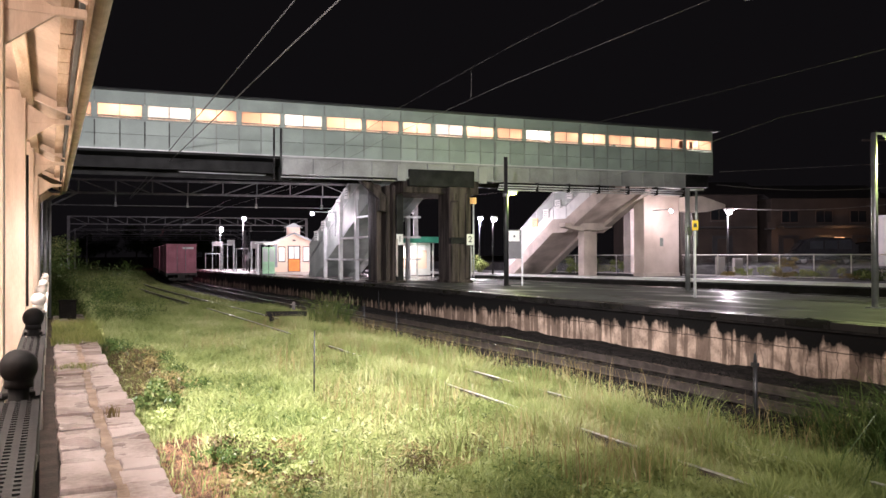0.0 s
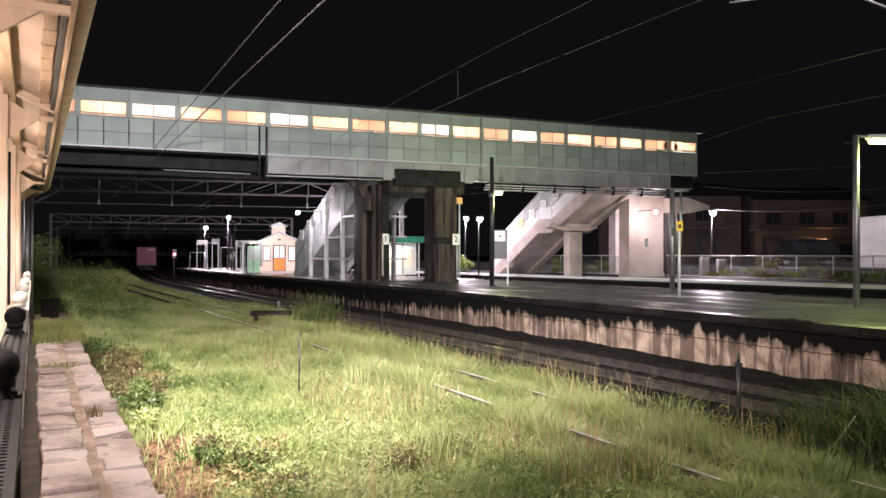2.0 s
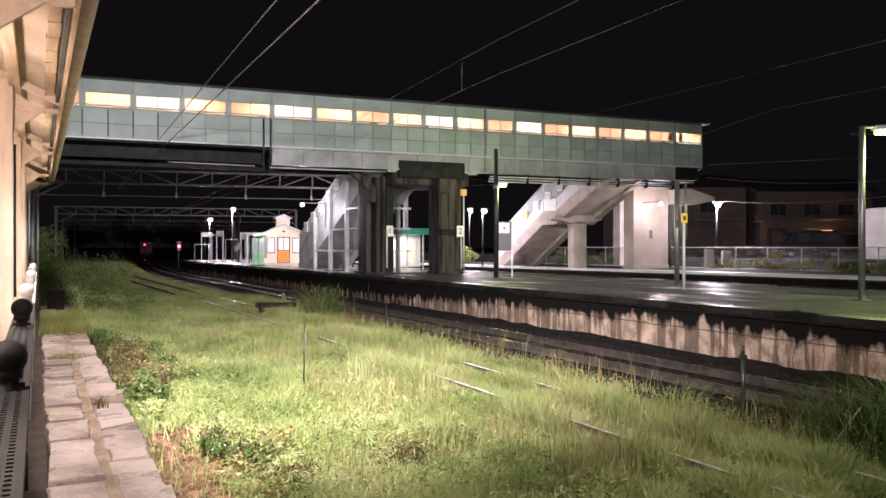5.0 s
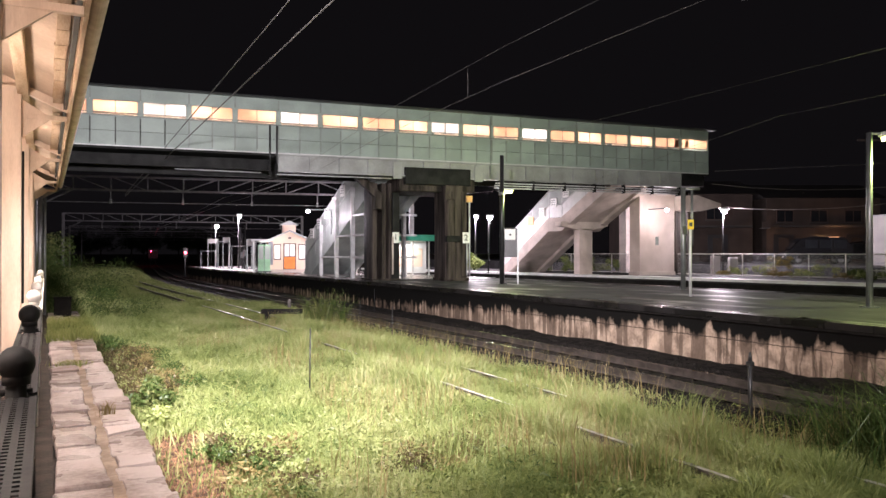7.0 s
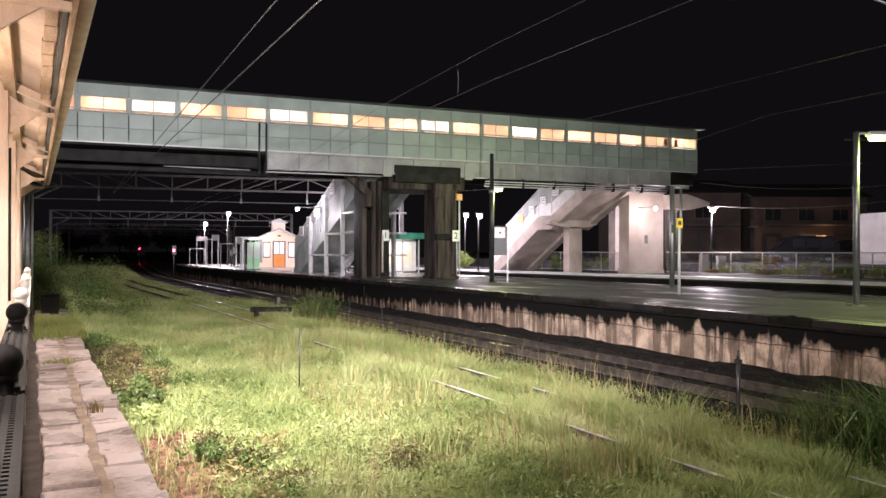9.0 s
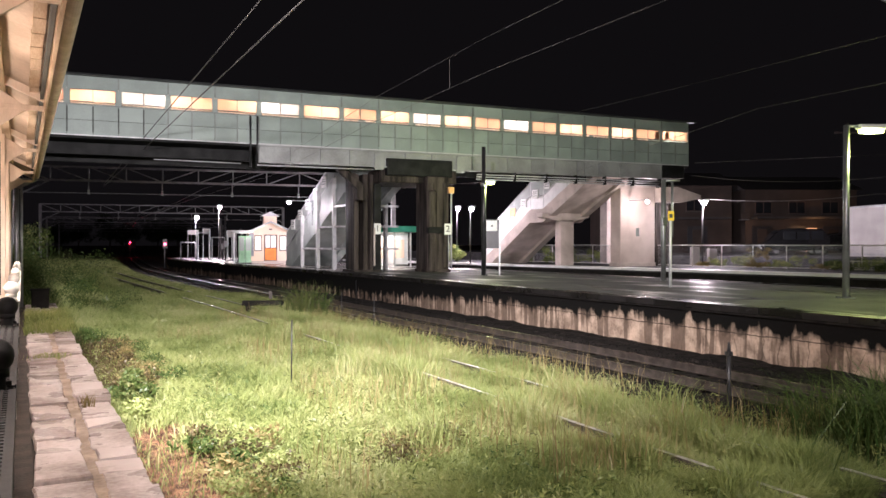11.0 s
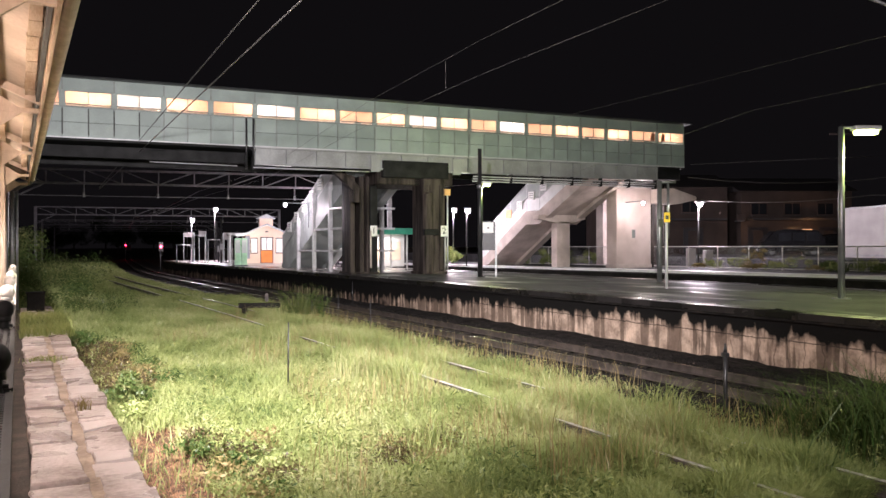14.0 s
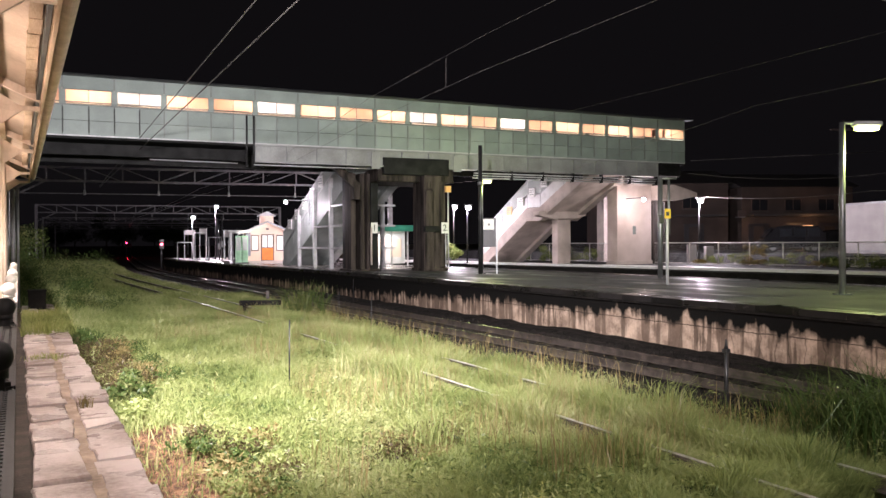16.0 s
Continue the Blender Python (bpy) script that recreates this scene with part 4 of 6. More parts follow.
# ---- lamps and poles ----
def pole_lamp(x, y, z, base, head, label, arm=0.35, r=0.06, mat="galv", turn=0.0, w=0.34):
    t = thing("platform_lamp", label, "street lamp", "platform lamps", at=pose(x, y, 0, 0, 0, turn))
    part("pole", rod(B(), (-arm, 0, base), (-arm, 0, z + 0.1), r, r * 0.8), M[mat], t)
    part("foot_plate", box(B(), -arm - 0.16, -arm + 0.16, -0.16, 0.16, base, base + 0.03), M[mat], t)
    part("arm", rod(B(), (-arm, 0, z + 0.08), (0.1, 0, z + 0.08), 0.03), M[mat], t)
    hd = part("head", box(B(), -w, w, -0.13, 0.13, z, z + 0.12, 0.03), M["whitesteel"], t)
    if head == "headcool":
        # ball larger than the glass, so its shape carries the lamp's glare
        part("diffuser", ball(B(), (0, 0, z - 0.1), 0.17, 0.85, 14, 10), M[head], hd, "lamp glass drawn as a ball for its glare")
    else:
        part("diffuser", box(B(), 0.07 - w, w - 0.07, -0.10, 0.10, z - 0.09, z - 0.002, 0.02), M[head], hd, "glowing lamp glass")
    return t


# the fifth pole carries the added fill lamp, hidden behind the staircase
for i, (place, watts, colour) in enumerate(POST_LIGHTS[:4] + POST_LIGHTS[9:]):
    pole_lamp(*place, 1.2, "headcool", "white floodlight on a galvanised platform pole", 0.1, w=0.22, mat="darkpole", r=0.05)
bl = thing("stair_lamp", "white lamp on a bracket above the stair side", "lamp")
part("bracket", beam(B(), (14.1, 42.2, 3.6), (14.1, 42.2, 5.0), 0.06), M["galv"], bl)
part("arm", beam(B(), (14.1, 42.2, 4.97), (12.6, 42.2, 4.97), 0.05), M["galv"], bl)
part("diffuser", ball(B(), (12.75, 42.2, 4.86), 0.1, 0.85, 14, 10), M["headcool"], bl, "glowing lamp glass")
pole_lamp(17.5, 28.5, 5.2, 1.2, "headlime", "yellow-green lamp on a dark platform pole", 0.25, 0.07, "darkpole", -26, 0.22)
pole_lamp(18.3, 11.9, 5.36, 1.2, "headlime", "yellow-green sodium lamp on a steel pole", 0.62, 0.085, "galv", -26)
pole_lamp(37.1, 35.0, 5.2, 1.2, "headcool", "white lamp beside the car park fence", 0.12, mat="darkpole")



# ---- near station building with its eave ----
BL = pose(0, 0, 0, 0, 0, 0.46)
near = thing("platform_near", "old low platform beside the station building", "platform", kind="structure", at=BL)
part("platform_body", box(B(), -9, 0.66, -8, 21.5, 0.0, 1.0), M["mortar"], near)
part("dirt_strip", box(B(), -9, 0.05, -8, 21.5, 1.0, 1.045), M["mortar"], near)
bm = B()
box(bm, 0.35, 0.445, -6, 21.4, 1.0, 1.058)
part("mortar_band", bm, M["mortar_tan"], near)
rng = np.random.default_rng(11)


def stone(pts, z, skirt):
    """A worn slab with a broken outline."""
    bm = B()
    out = []
    for (ax, ay), (bx, by) in zip(pts, pts[1:] + pts[:1]):
        for k in range(4):
            f = k / 4
            out.append((ax + (bx - ax) * f + (rng.uniform(-0.011, 0.011) if k else 0), ay + (by - ay) * f + (rng.uniform(-0.014, 0.014) if k else 0)))
    mx, my = sum(p[0] for p in out) / len(out), sum(p[1] for p in out) / len(out)
    tx, ty = rng.uniform(-0.025, 0.025, 2)
    lo = [bm.verts.new((x, y, 0.9 if skirt else 1.0)) for x, y in out]
    mi = [bm.verts.new((x, y, z - 0.012 + tx * (x - mx) + ty * (y - my))) for x, y in out]
    hi = [bm.verts.new((x + (mx - x) * 0.05, y + (my - y) * 0.03, z + tx * (x - mx) + ty * (y - my))) for x, y in out]
    for p, q in ((lo, mi), (mi, hi)):
        for k in range(len(out)):
            bm.faces.new((p[k], p[(k + 1) % len(out)], q[(k + 1) % len(out)], q[k]))
    bm.faces.new(hi)
    part("paving_stone", bm, M["stone"], near)


def stone_row(x0, x1, skirt):
    y = -2.0
    while y < 20.8:
        n = rng.uniform(0.38, 0.95)
        j = rng.uniform(-0.022, 0.022, 6)
        z = 1.072 + j[4] * 0.6
        a, b, c, d = (x0 + j[0], y), (x1 + j[1], y + j[5]), (x1 + j[2], y + n - 0.03 + j[3] * 0.8), (x0 + j[3], y + n - 0.028 + j[5] * 0.8)
        if n > 0.62 and rng.random() < 0.55:
            f, g = rng.uniform(0.3, 0.7, 2)
            el, er = a[1] + (d[1] - a[1]) * f, b[1] + (c[1] - b[1]) * g
            stone([a, b, (b[0], er - 0.006), (a[0], el - 0.006)], z, skirt)
            stone([(d[0], el + 0.006), (c[0], er + 0.006), c, d], z + rng.uniform(-0.008, 0.008), skirt)
        else:
            stone([a, b, c, d], z, skirt)
        y += n


stone_row(0.055, 0.362, False)
stone_row(0.43, 0.715, True)
shell = thing("station_building", "cream painted wooden station building with a deep eave", "station", at=BL)
part("wall", box(B(), -1.6, -1.35, -8, 20.4, 1.04, 5.3), M["post_cream"], shell)
for k in range(14):
    part("wall_board", box(B(), -1.35, -1.325 - 0.006 * (k % 2), -2, 20.3, 1.5 + 0.2 * k, 1.69 + 0.2 * k), M["brick"], shell)
for y in (-3.3, 0.9, 5.1, 9.3, 13.5, 17.7, 20.15):
    c = part("column", box(B(), -0.43, -0.23, y - 0.1, y + 0.1, 1.04, 4.28, 0.008), M["post_cream"], shell, "cream painted timber column")
    part("column_foot", box(B(), -0.47, -0.19, y - 0.14, y + 0.14, 1.04, 1.28, 0.01), M["concrete"], c)
    part("bracket_arm", box(B(), -0.27, 0.2, y - 0.03, y + 0.03, 3.95, 4.0, 0.004), M["post_cream"], shell)
    part("rafter", beam(B(), (-1.3, y, 4.74), (0.22, y, 4.08), 0.06, 0.08), M["post_cream"], shell)
    bm = B()
    v = [bm.verts.new((x, yy, z)) for yy in (y - 0.02, y + 0.02) for x, z in ((-0.24, 3.74), (0.06, 3.97), (-0.24, 4.16))]
    bm.faces.new(v[:3])
    bm.faces.new(v[3:][::-1])
    for k in range(3):
        bm.faces.new((v[k], v[(k + 1) % 3], v[3 + (k + 1) % 3], v[3 + k]))
    part("gusset", bm, M["post_cream"], shell)
roofp = B()
prof = [(0.27, 4.12), (-1.7, 4.98), (-1.7, 5.06), (0.27, 4.18)]
ra, rb = ([roofp.verts.new((x, y, z)) for x, z in prof] for y in (-8.0, 20.6))
roofp.faces.new(ra)
roofp.faces.new(rb[::-1])
for k in range(4):
    roofp.faces.new((ra[k], ra[(k + 1) % 4], rb[(k + 1) % 4], rb[k]))
part("eave_roof", roofp, M["eave_sheet"], shell, "corrugated cream roof sheet seen from below")
part("fascia", box(B(), 0.205, 0.235, -8, 20.55, 3.99, 4.125, 0.004), M["eave_wood"], shell)
bm = B()
seg = 10
for k in range(seg):
    a0, a1 = math.pi + k * math.pi / seg, math.pi + (k + 1) * math.pi / seg
    v = [bm.verts.new((0.297 + 0.055 * math.cos(a), y, 4.12 + 0.055 * math.sin(a))) for a, y in ((a0, -8), (a1, -8), (a1, 20.6), (a0, 20.6))]
    bm.faces.new(v)
part("gutter", bm, M["post_cream"], shell, "half-round eave gutter")
part("purlin", box(B(), -0.27, -0.16, -8, 20.4, 4.19, 4.32, 0.01), M["eave_wood"], shell)
# dark strip in place of the shaded gap behind the fascia
part("purlin", box(B(), 0.165, 0.2, -8, 20.4, 4.07, 4.14, 0.004), M["gap"], shell)
rge = np.random.default_rng(6)
for y in np.arange(-1.6, 20, 0.46):
    part("edge_board", box(B(), 0.06 + rge.uniform(-0.006, 0.006), 0.15 + rge.uniform(-0.008, 0.008), y, y + 0.44, 4.135, 4.16 + rge.uniform(0, 0.006), 0.003), M["eave_wood"], shell)
for y in (-5.4, -1.2, 3.0, 7.2, 11.4, 15.6):
    tl = thing("eave_lamp", "lit fluorescent tube lamp under the wooden eave", "lamp", "eave lamps", at=BL @ pose(-0.85, y, 3.5))
    part("casing", box(B(), -0.05, 0.05, -1.2, 1.2, 0.03, 0.09, 0.01), M["whitesteel"], tl)
    part("tube", rod(B(), (0, -1.15, 0), (0, 1.15, 0), 0.012), M["eavetube"], tl)
    part("hanger", box(B(), -0.02, 0.02, -0.02, 0.02, 0.09, 1.12), M["galv"], tl)
for x, y, r in ((-0.12, 20.7, 0.05), (-0.24, 20.75, 0.04), (-0.02, 20.8, 0.03), (-0.33, 20.7, 0.05)):
    part("drain_pipe", rod(B(), (x, y, 1.05), (x, y, 3.95), r), M["galv"], shell, "grey rain pipe")
part("pipe_elbow", rod(B(), (0.29, 20.5, 4.06), (-0.12, 20.7, 3.85), 0.045), M["galv"], shell)
part("conduit", rod(B(), (-0.215, 9.28, 2.0), (-0.215, 9.28, 3.6), 0.012), M["rubber"], shell)
part("end_screen", box(B(), -0.9, -0.42, 20.35, 20.42, 1.05, 4.0), M["stairpanel"], shell)


# ---- railing along the near platform ----
def railing_post(y, dark):
    m = M["fence"] if dark else M["fence_white"]
    t = thing("railing_post", "black iron railing post with a domed cap" if dark else "railing post with a domed cap, lamplight put in its pale colour", "railing post", "railing posts", at=BL @ pose(-0.088, y, 1.04))
    part("post", rod(B(), (0, 0, 0), (0, 0, 1.06), 0.034, seg=12), m, t)
    part("cap", ball(B(), (0, 0, 1.115), 0.06, 1.0, 18, 12), m, t)
    part("collar", rod(B(), (0, 0, 1.045), (0, 0, 1.075), 0.044, seg=14), m, t)
    part("bolt", rod(B(), (-0.05, 0, 1.02), (0.05, 0, 1.02), 0.009), m, t)


def railing_bay(y0, y1, dark):
    m = M["fence"] if dark else M["fence_white"]
    t = thing("railing", "railing bay with a perforated iron top rail" if dark else "railing bay with a perforated top rail, lamplight put in its pale colour", "railing", "railing bays", at=BL @ pose(-0.088, 0, 1.04))
    bm = B()
    for x in (-0.05, -0.017, 0.017, 0.05):
        box(bm, x - 0.009, x + 0.009, y0, y1, 1.0, 1.006)
    for y in np.arange(y0 + 0.015, y1, 0.036):
        box(bm, -0.05, 0.05, y - 0.010, y + 0.010, 1.0, 1.0055)
    part("perforated_top", bm, m, t)
    for x in (-0.06, 0.06):
        part("edge_flange", box(B(), x - 0.003, x + 0.003, y0, y1, 0.955, 1.008), m, t)
    for z in (0.12, 0.55):
        part("rail_bar", rod(B(), (0, y0, z), (0, y1, z), 0.012), m, t)
    for y in np.arange(y0 + 0.1, y1, 0.13):
        part("baluster", rod(B(), (0, y, 0.1), (0, y, 0.96), 0.007, seg=6), M["fence_white"] if not dark else m, t)


POSTS = [-1.7, 0.65, 3.0, 5.35, 7.5, 9.7, 11.9, 14.1, 16.3]
# beyond the fourth post the light on the railing is put into its colour
for i, y in enumerate(POSTS):
    railing_post(y, i < 4)
    if i + 1 < len(POSTS):
        railing_bay(y + 0.036, POSTS[i + 1] - 0.036, i < 4)
sagging = [Vector((-0.06, y, 1.45 + 0.16 * abs(math.sin(y * math.pi / 2.35)) + 0.02 * math.sin(y * 9))) for y in np.arange(0.5, 12.6, 0.2)]
bm, prev = B(), None
for p in sagging:
    ring = [bm.verts.new(p + Vector((0.011 * math.cos(q * math.pi / 3), 0, 0.011 * math.sin(q * math.pi / 3)))) for q in range(6)]
    if prev:
        for q in range(6):
            bm.faces.new((prev[q], prev[(q + 1) % 6], ring[(q + 1) % 6], ring[q]))
    prev = ring
cb = solid("cable", bm, M["rubber"], "black cable strung along the railing", "cable")
cb.matrix_basis = BL
jb = thing("junction_box", "dark rusty box at the end of the old platform", "box", at=BL @ pose(0.35, 20.0, 1.05))
part("body", box(B(), -0.18, 0.18, -0.16, 0.16, 0, 0.42, 0.02), M["moss_and_shade"], jb)
part("lid", box(B(), -0.2, 0.2, -0.18, 0.18, 0.42, 0.46, 0.01), M["moss_and_shade"], jb)


# ---- hut and machines on the island ----
hut = thing("waiting_hut", "small gabled platform waiting hut with peach walls and an orange door", "hut", at=pose(14.75, 53.2, 1.2, 0, 0, -12))
part("plinth", box(B(), -1.5, 1.5, -0.05, 4.6, 0, 0.18), M["concrete"], hut)
bm = B()
gab = [(-1.45, 0.18), (1.45, 0.18), (1.45, 2.2), (0, 2.85), (-1.45, 2.2)]
fa, fb = ([bm.verts.new((x, y, z)) for x, z in gab] for y in (0.0, 4.5))
bm.faces.new(fa)
bm.faces.new(fb[::-1])
for k in range(5):
    bm.faces.new((fa[k], fa[(k + 1) % 5], fb[(k + 1) % 5], fb[k]))
part("wall", bm, M["hutwall"], hut)
for s in (-1, 1):
    bm = B()
    v = [bm.verts.new((x, y, z)) for y in (-0.45, 4.8) for x, z in ((s * 0.0, 2.93), (s * 1.9, 2.08), (s * 1.9, 1.98), (s * 0.0, 2.83))]
    for q in ((0, 1, 2, 3), (7, 6, 5, 4), (0, 4, 5, 1), (1, 5, 6, 2), (2, 6, 7, 3)):
        bm.faces.new([v[i] for i in q])
    part("roof_slope", bm, M["galv"], hut, "grey sheet roof")
    part("corner_panel", box(B(), s * 1.3 - 0.16, s * 1.3 + 0.16, -0.03, 0.0, 0.5, 2.1), M["hutside"], hut)
    w = part("window", box(B(), s * 0.85 - 0.25, s * 0.85 + 0.25, -0.04, 0.0, 0.85, 1.95), M["darkframe"], hut)
    part("pane", box(B(), s * 0.85 - 0.2, s * 0.85 + 0.2, -0.05, -0.041, 0.92, 1.88), M["hutlit"], w)
d = part("door", box(B(), -0.44, 0.44, -0.05, 0.0, 0.18, 2.0), M["darkframe"], hut)
part("lower_panel", box(B(), -0.38, 0.38, -0.07, -0.051, 0.22, 1.05), M["orange"], d, "orange lower door panel")
for x in (-0.19, 0.19):
    part("door_pane", box(B(), x - 0.16, x + 0.16, -0.06, -0.051, 1.1, 1.93), M["hutlit"], d)
part("gable_lamp", box(B(), -0.1, 0.1, -0.12, 0.0, 2.32, 2.42), M["sign_dark"], hut)
cup = part("cupola", box(B(), -0.45, 0.45, 0.5, 1.6, 2.6, 3.35), M["hutwall"], hut)
bm = B()
v = [bm.verts.new((x, y, z)) for y in (0.35, 1.75) for x, z in ((-0.65, 3.3), (0.65, 3.3), (0, 3.62))]
for q in ((0, 1, 2), (5, 4, 3), (0, 3, 4, 1), (1, 4, 5, 2), (2, 5, 3, 0)):
    bm.faces.new([v[i] for i in q])
part("cupola_roof", bm, M["whitesteel"], cup)
aw = thing("awning", "low pale awning beside the hut", "awning", at=pose(12.95, 53.2, 1.2, 0, 0, -12))
part("roof", box(B(), -0.9, 0.55, -0.6, 3.0, 2.15, 2.27, 0.03), M["whitesteel"], aw)
part("post", box(B(), -0.72, -0.64, -0.4, -0.32, 0, 2.15), M["whitesteel"], aw)
part("post", box(B(), -0.72, -0.64, 2.6, 2.68, 0, 2.15), M["whitesteel"], aw)
part("light_strip", box(B(), -0.35, 0.3, -0.5, -0.42, 2.08, 2.149), M["hutlit"], aw)
for x in (12.72, 13.14):
    vm = thing("vending_machine", "pale green vending machine under the awning", "vending machine", "vending machines", at=pose(x, 53.1 - 0.2 * (x - 12.9), 1.2, 0, 0, -12))
    part("cabinet", box(B(), -0.2, 0.2, -0.3, 0.35, 0.08, 1.9, 0.02), M["green"], vm)
    part("front_panel", box(B(), -0.16, 0.16, -0.32, -0.3, 0.9, 1.8), M["stairpanel"], vm)
    part("foot", box(B(), -0.26, 0.26, -0.26, 0.3, 0, 0.08), M["sign_dark"], vm)

kiosk = thing("shelter", "white lit shelter with a teal roof behind the piers", "shelter", at=pose(18.6, 42.0, 1.2, 0, 0, -8))
part("back_wall", box(B(), -1.5, 1.6, 0.9, 1.0, 0.1, 2.05), M["white"], kiosk)
for x in (-1.5, -0.5, 0.5, 1.5):
    part("post", box(B(), x - 0.04, x + 0.04, 0.0, 0.08, 0, 2.05), M["whitesteel"], kiosk)
for x in (-1.0, 0.0, 1.0):
    part("poster_panel", box(B(), x - 0.35, x + 0.35, 0.87, 0.899, 0.5, 1.6), M["hutwall"], kiosk)
part("roof", box(B(), -1.9, 2.0, -0.5, 1.4, 2.05, 2.4, 0.04), M["teal"], kiosk, "teal sheet roof")
part("tube", box(B(), -1.2, 1.2, 0.4, 0.5, 1.98, 2.04), M["hutlit"], kiosk, "lit tube lamp")
lamp("hut_light", "POINT", (13.3, 52.2, 3.2), 16, (1.0, 0.9, 0.85), 0.1)
lamp("shelter_light", "AREA", (18.6, 42.3, 3.1), 36, (1.0, 0.92, 0.9), 1.6, 0.3)


def notice_stand(x, y, w, h, z, turn, mat, label, legs=True):
    t = thing("notice_board", label, "sign", "platform signs", at=pose(x, y, 0, 0, 0, turn))
    part("board", box(B(), -w / 2, w / 2, -0.03, 0.03, z, z + h, 0.01), mat, t)
    for s in (-1, 1):
        part("leg", box(B(), s * w / 2 - 0.03, s * w / 2 + 0.03, -0.035, 0.035, 1.2, z + h), M["galv"], t)
    return t


ns = notice_stand(17.6, 28.5, 0.62, 1.25, 2.35, -30, M["sign_dark"], "dark timetable board with a white panel")
part("white_panel", box(B(), -0.26, 0.2, -0.045, -0.031, 3.1, 3.55), M["sign_white"], ns)
part("symbol", box(B(), -0.06, 0.02, -0.05, -0.046, 3.28, 3.36), M["sign_dark"], ns)
for x, y, w, h, z in ((13.4, 68.5, 0.7, 0.6, 3.4), (14.9, 66.5, 0.5, 0.6, 3.2), (14.2, 63.0, 0.5, 0.7, 3.1), (12.9, 72.0, 1.1, 0.5, 3.4)):
    notice_stand(x, y, w * 0.8, h * 0.8, z, -10, M["shed"], "white platform sign board on two legs")


def hoop(x, y, w, h):
    t = thing("hoop_barrier", "galvanised tube hoop standing on the platform", "barrier", "hoops", at=pose(x, y, 1.2, 0, 0, -10))
    part("post", rod(B(), (-w / 2, 0, 0), (-w / 2, 0, h), 0.04), M["whitesteel"], t)
    part("post", rod(B(), (w / 2, 0, 0), (w / 2, 0, h), 0.04), M["whitesteel"], t)
    part("top_tube", rod(B(), (-w / 2 - 0.04, 0, h), (w / 2 + 0.04, 0, h), 0.04), M["whitesteel"], t)


for x, y, w, h in ((12.2, 70.5, 1.2, 1.5), (12.9, 67.5, 1.0, 2.3), (13.7, 65.2, 1.0, 1.9), (14.6, 61.0, 0.8, 2.2)):
    hoop(x, y, w, h)
for x, y, h in ((14.0, 64.0, 3.6), (14.4, 66.8, 3.0), (14.9, 62.5, 2.6)):
    pl = thing("thin_pole", "thin dark pole on the platform", "pole", "thin poles", at=pose(x, y, 1.2))
    part("shaft", rod(B(), (0, 0, 0), (0, 0, h), 0.06), M["darkpole"], pl)
    part("box", box(B(), -0.14, 0.14, -0.12, 0.1, h * 0.3, h * 0.3 + 0.5), M["galv"], pl)

# ---- poles on the island near the right stairs ----
mp = thing("service_pole", "galvanised service pole with a loudspeaker arm", "pole", at=pose(20.37, 21.14, 1.2, 0, 0, -26.7))
part("shaft", rod(B(), (0, 0, 0), (0, 0, 3.7), 0.09, seg=12), M["galv"], mp)
part("cross_tube", rod(B(), (0, 0, 3.65), (0.6, 0, 3.65), 0.05), M["galv"], mp)
part("drop_tube", rod(B(), (0.32, 0, 1.6), (0.32, 0, 3.6), 0.05), M["galv"], mp)
part("meter", box(B(), -0.07, 0.09, -0.16, -0.09, 2.0, 2.3), M["sign_dark"], mp)
yp = thing("marker_post", "pale marker post with a yellow plate", "post", at=pose(17.39, 17.75, 1.2, 0, 0, -26.7))
part("shaft", rod(B(), (0, 0, 0), (0, 0, 2.35), 0.045), M["whitesteel"], yp)
part("plate", box(B(), -0.09, 0.09, -0.06, -0.04, 2.05, 2.35), M["sign_yellow"], yp)
part("bar", box(B(), -0.05, 0.05, -0.066, -0.06, 2.14, 2.26), M["sign_dark"], yp)
dk = thing("mast", "dark pole standing before the bridge", "pole", at=pose(17.14, 28.47, 1.2))
part("shaft", rod(B(), (0, 0, 0), (0, 0, 5.5), 0.1, 0.085, 12), M["darkpole"], dk)
part("clamp", rod(B(), (0, 0, 3.8), (0, 0, 3.95), 0.13), M["galv"], dk)


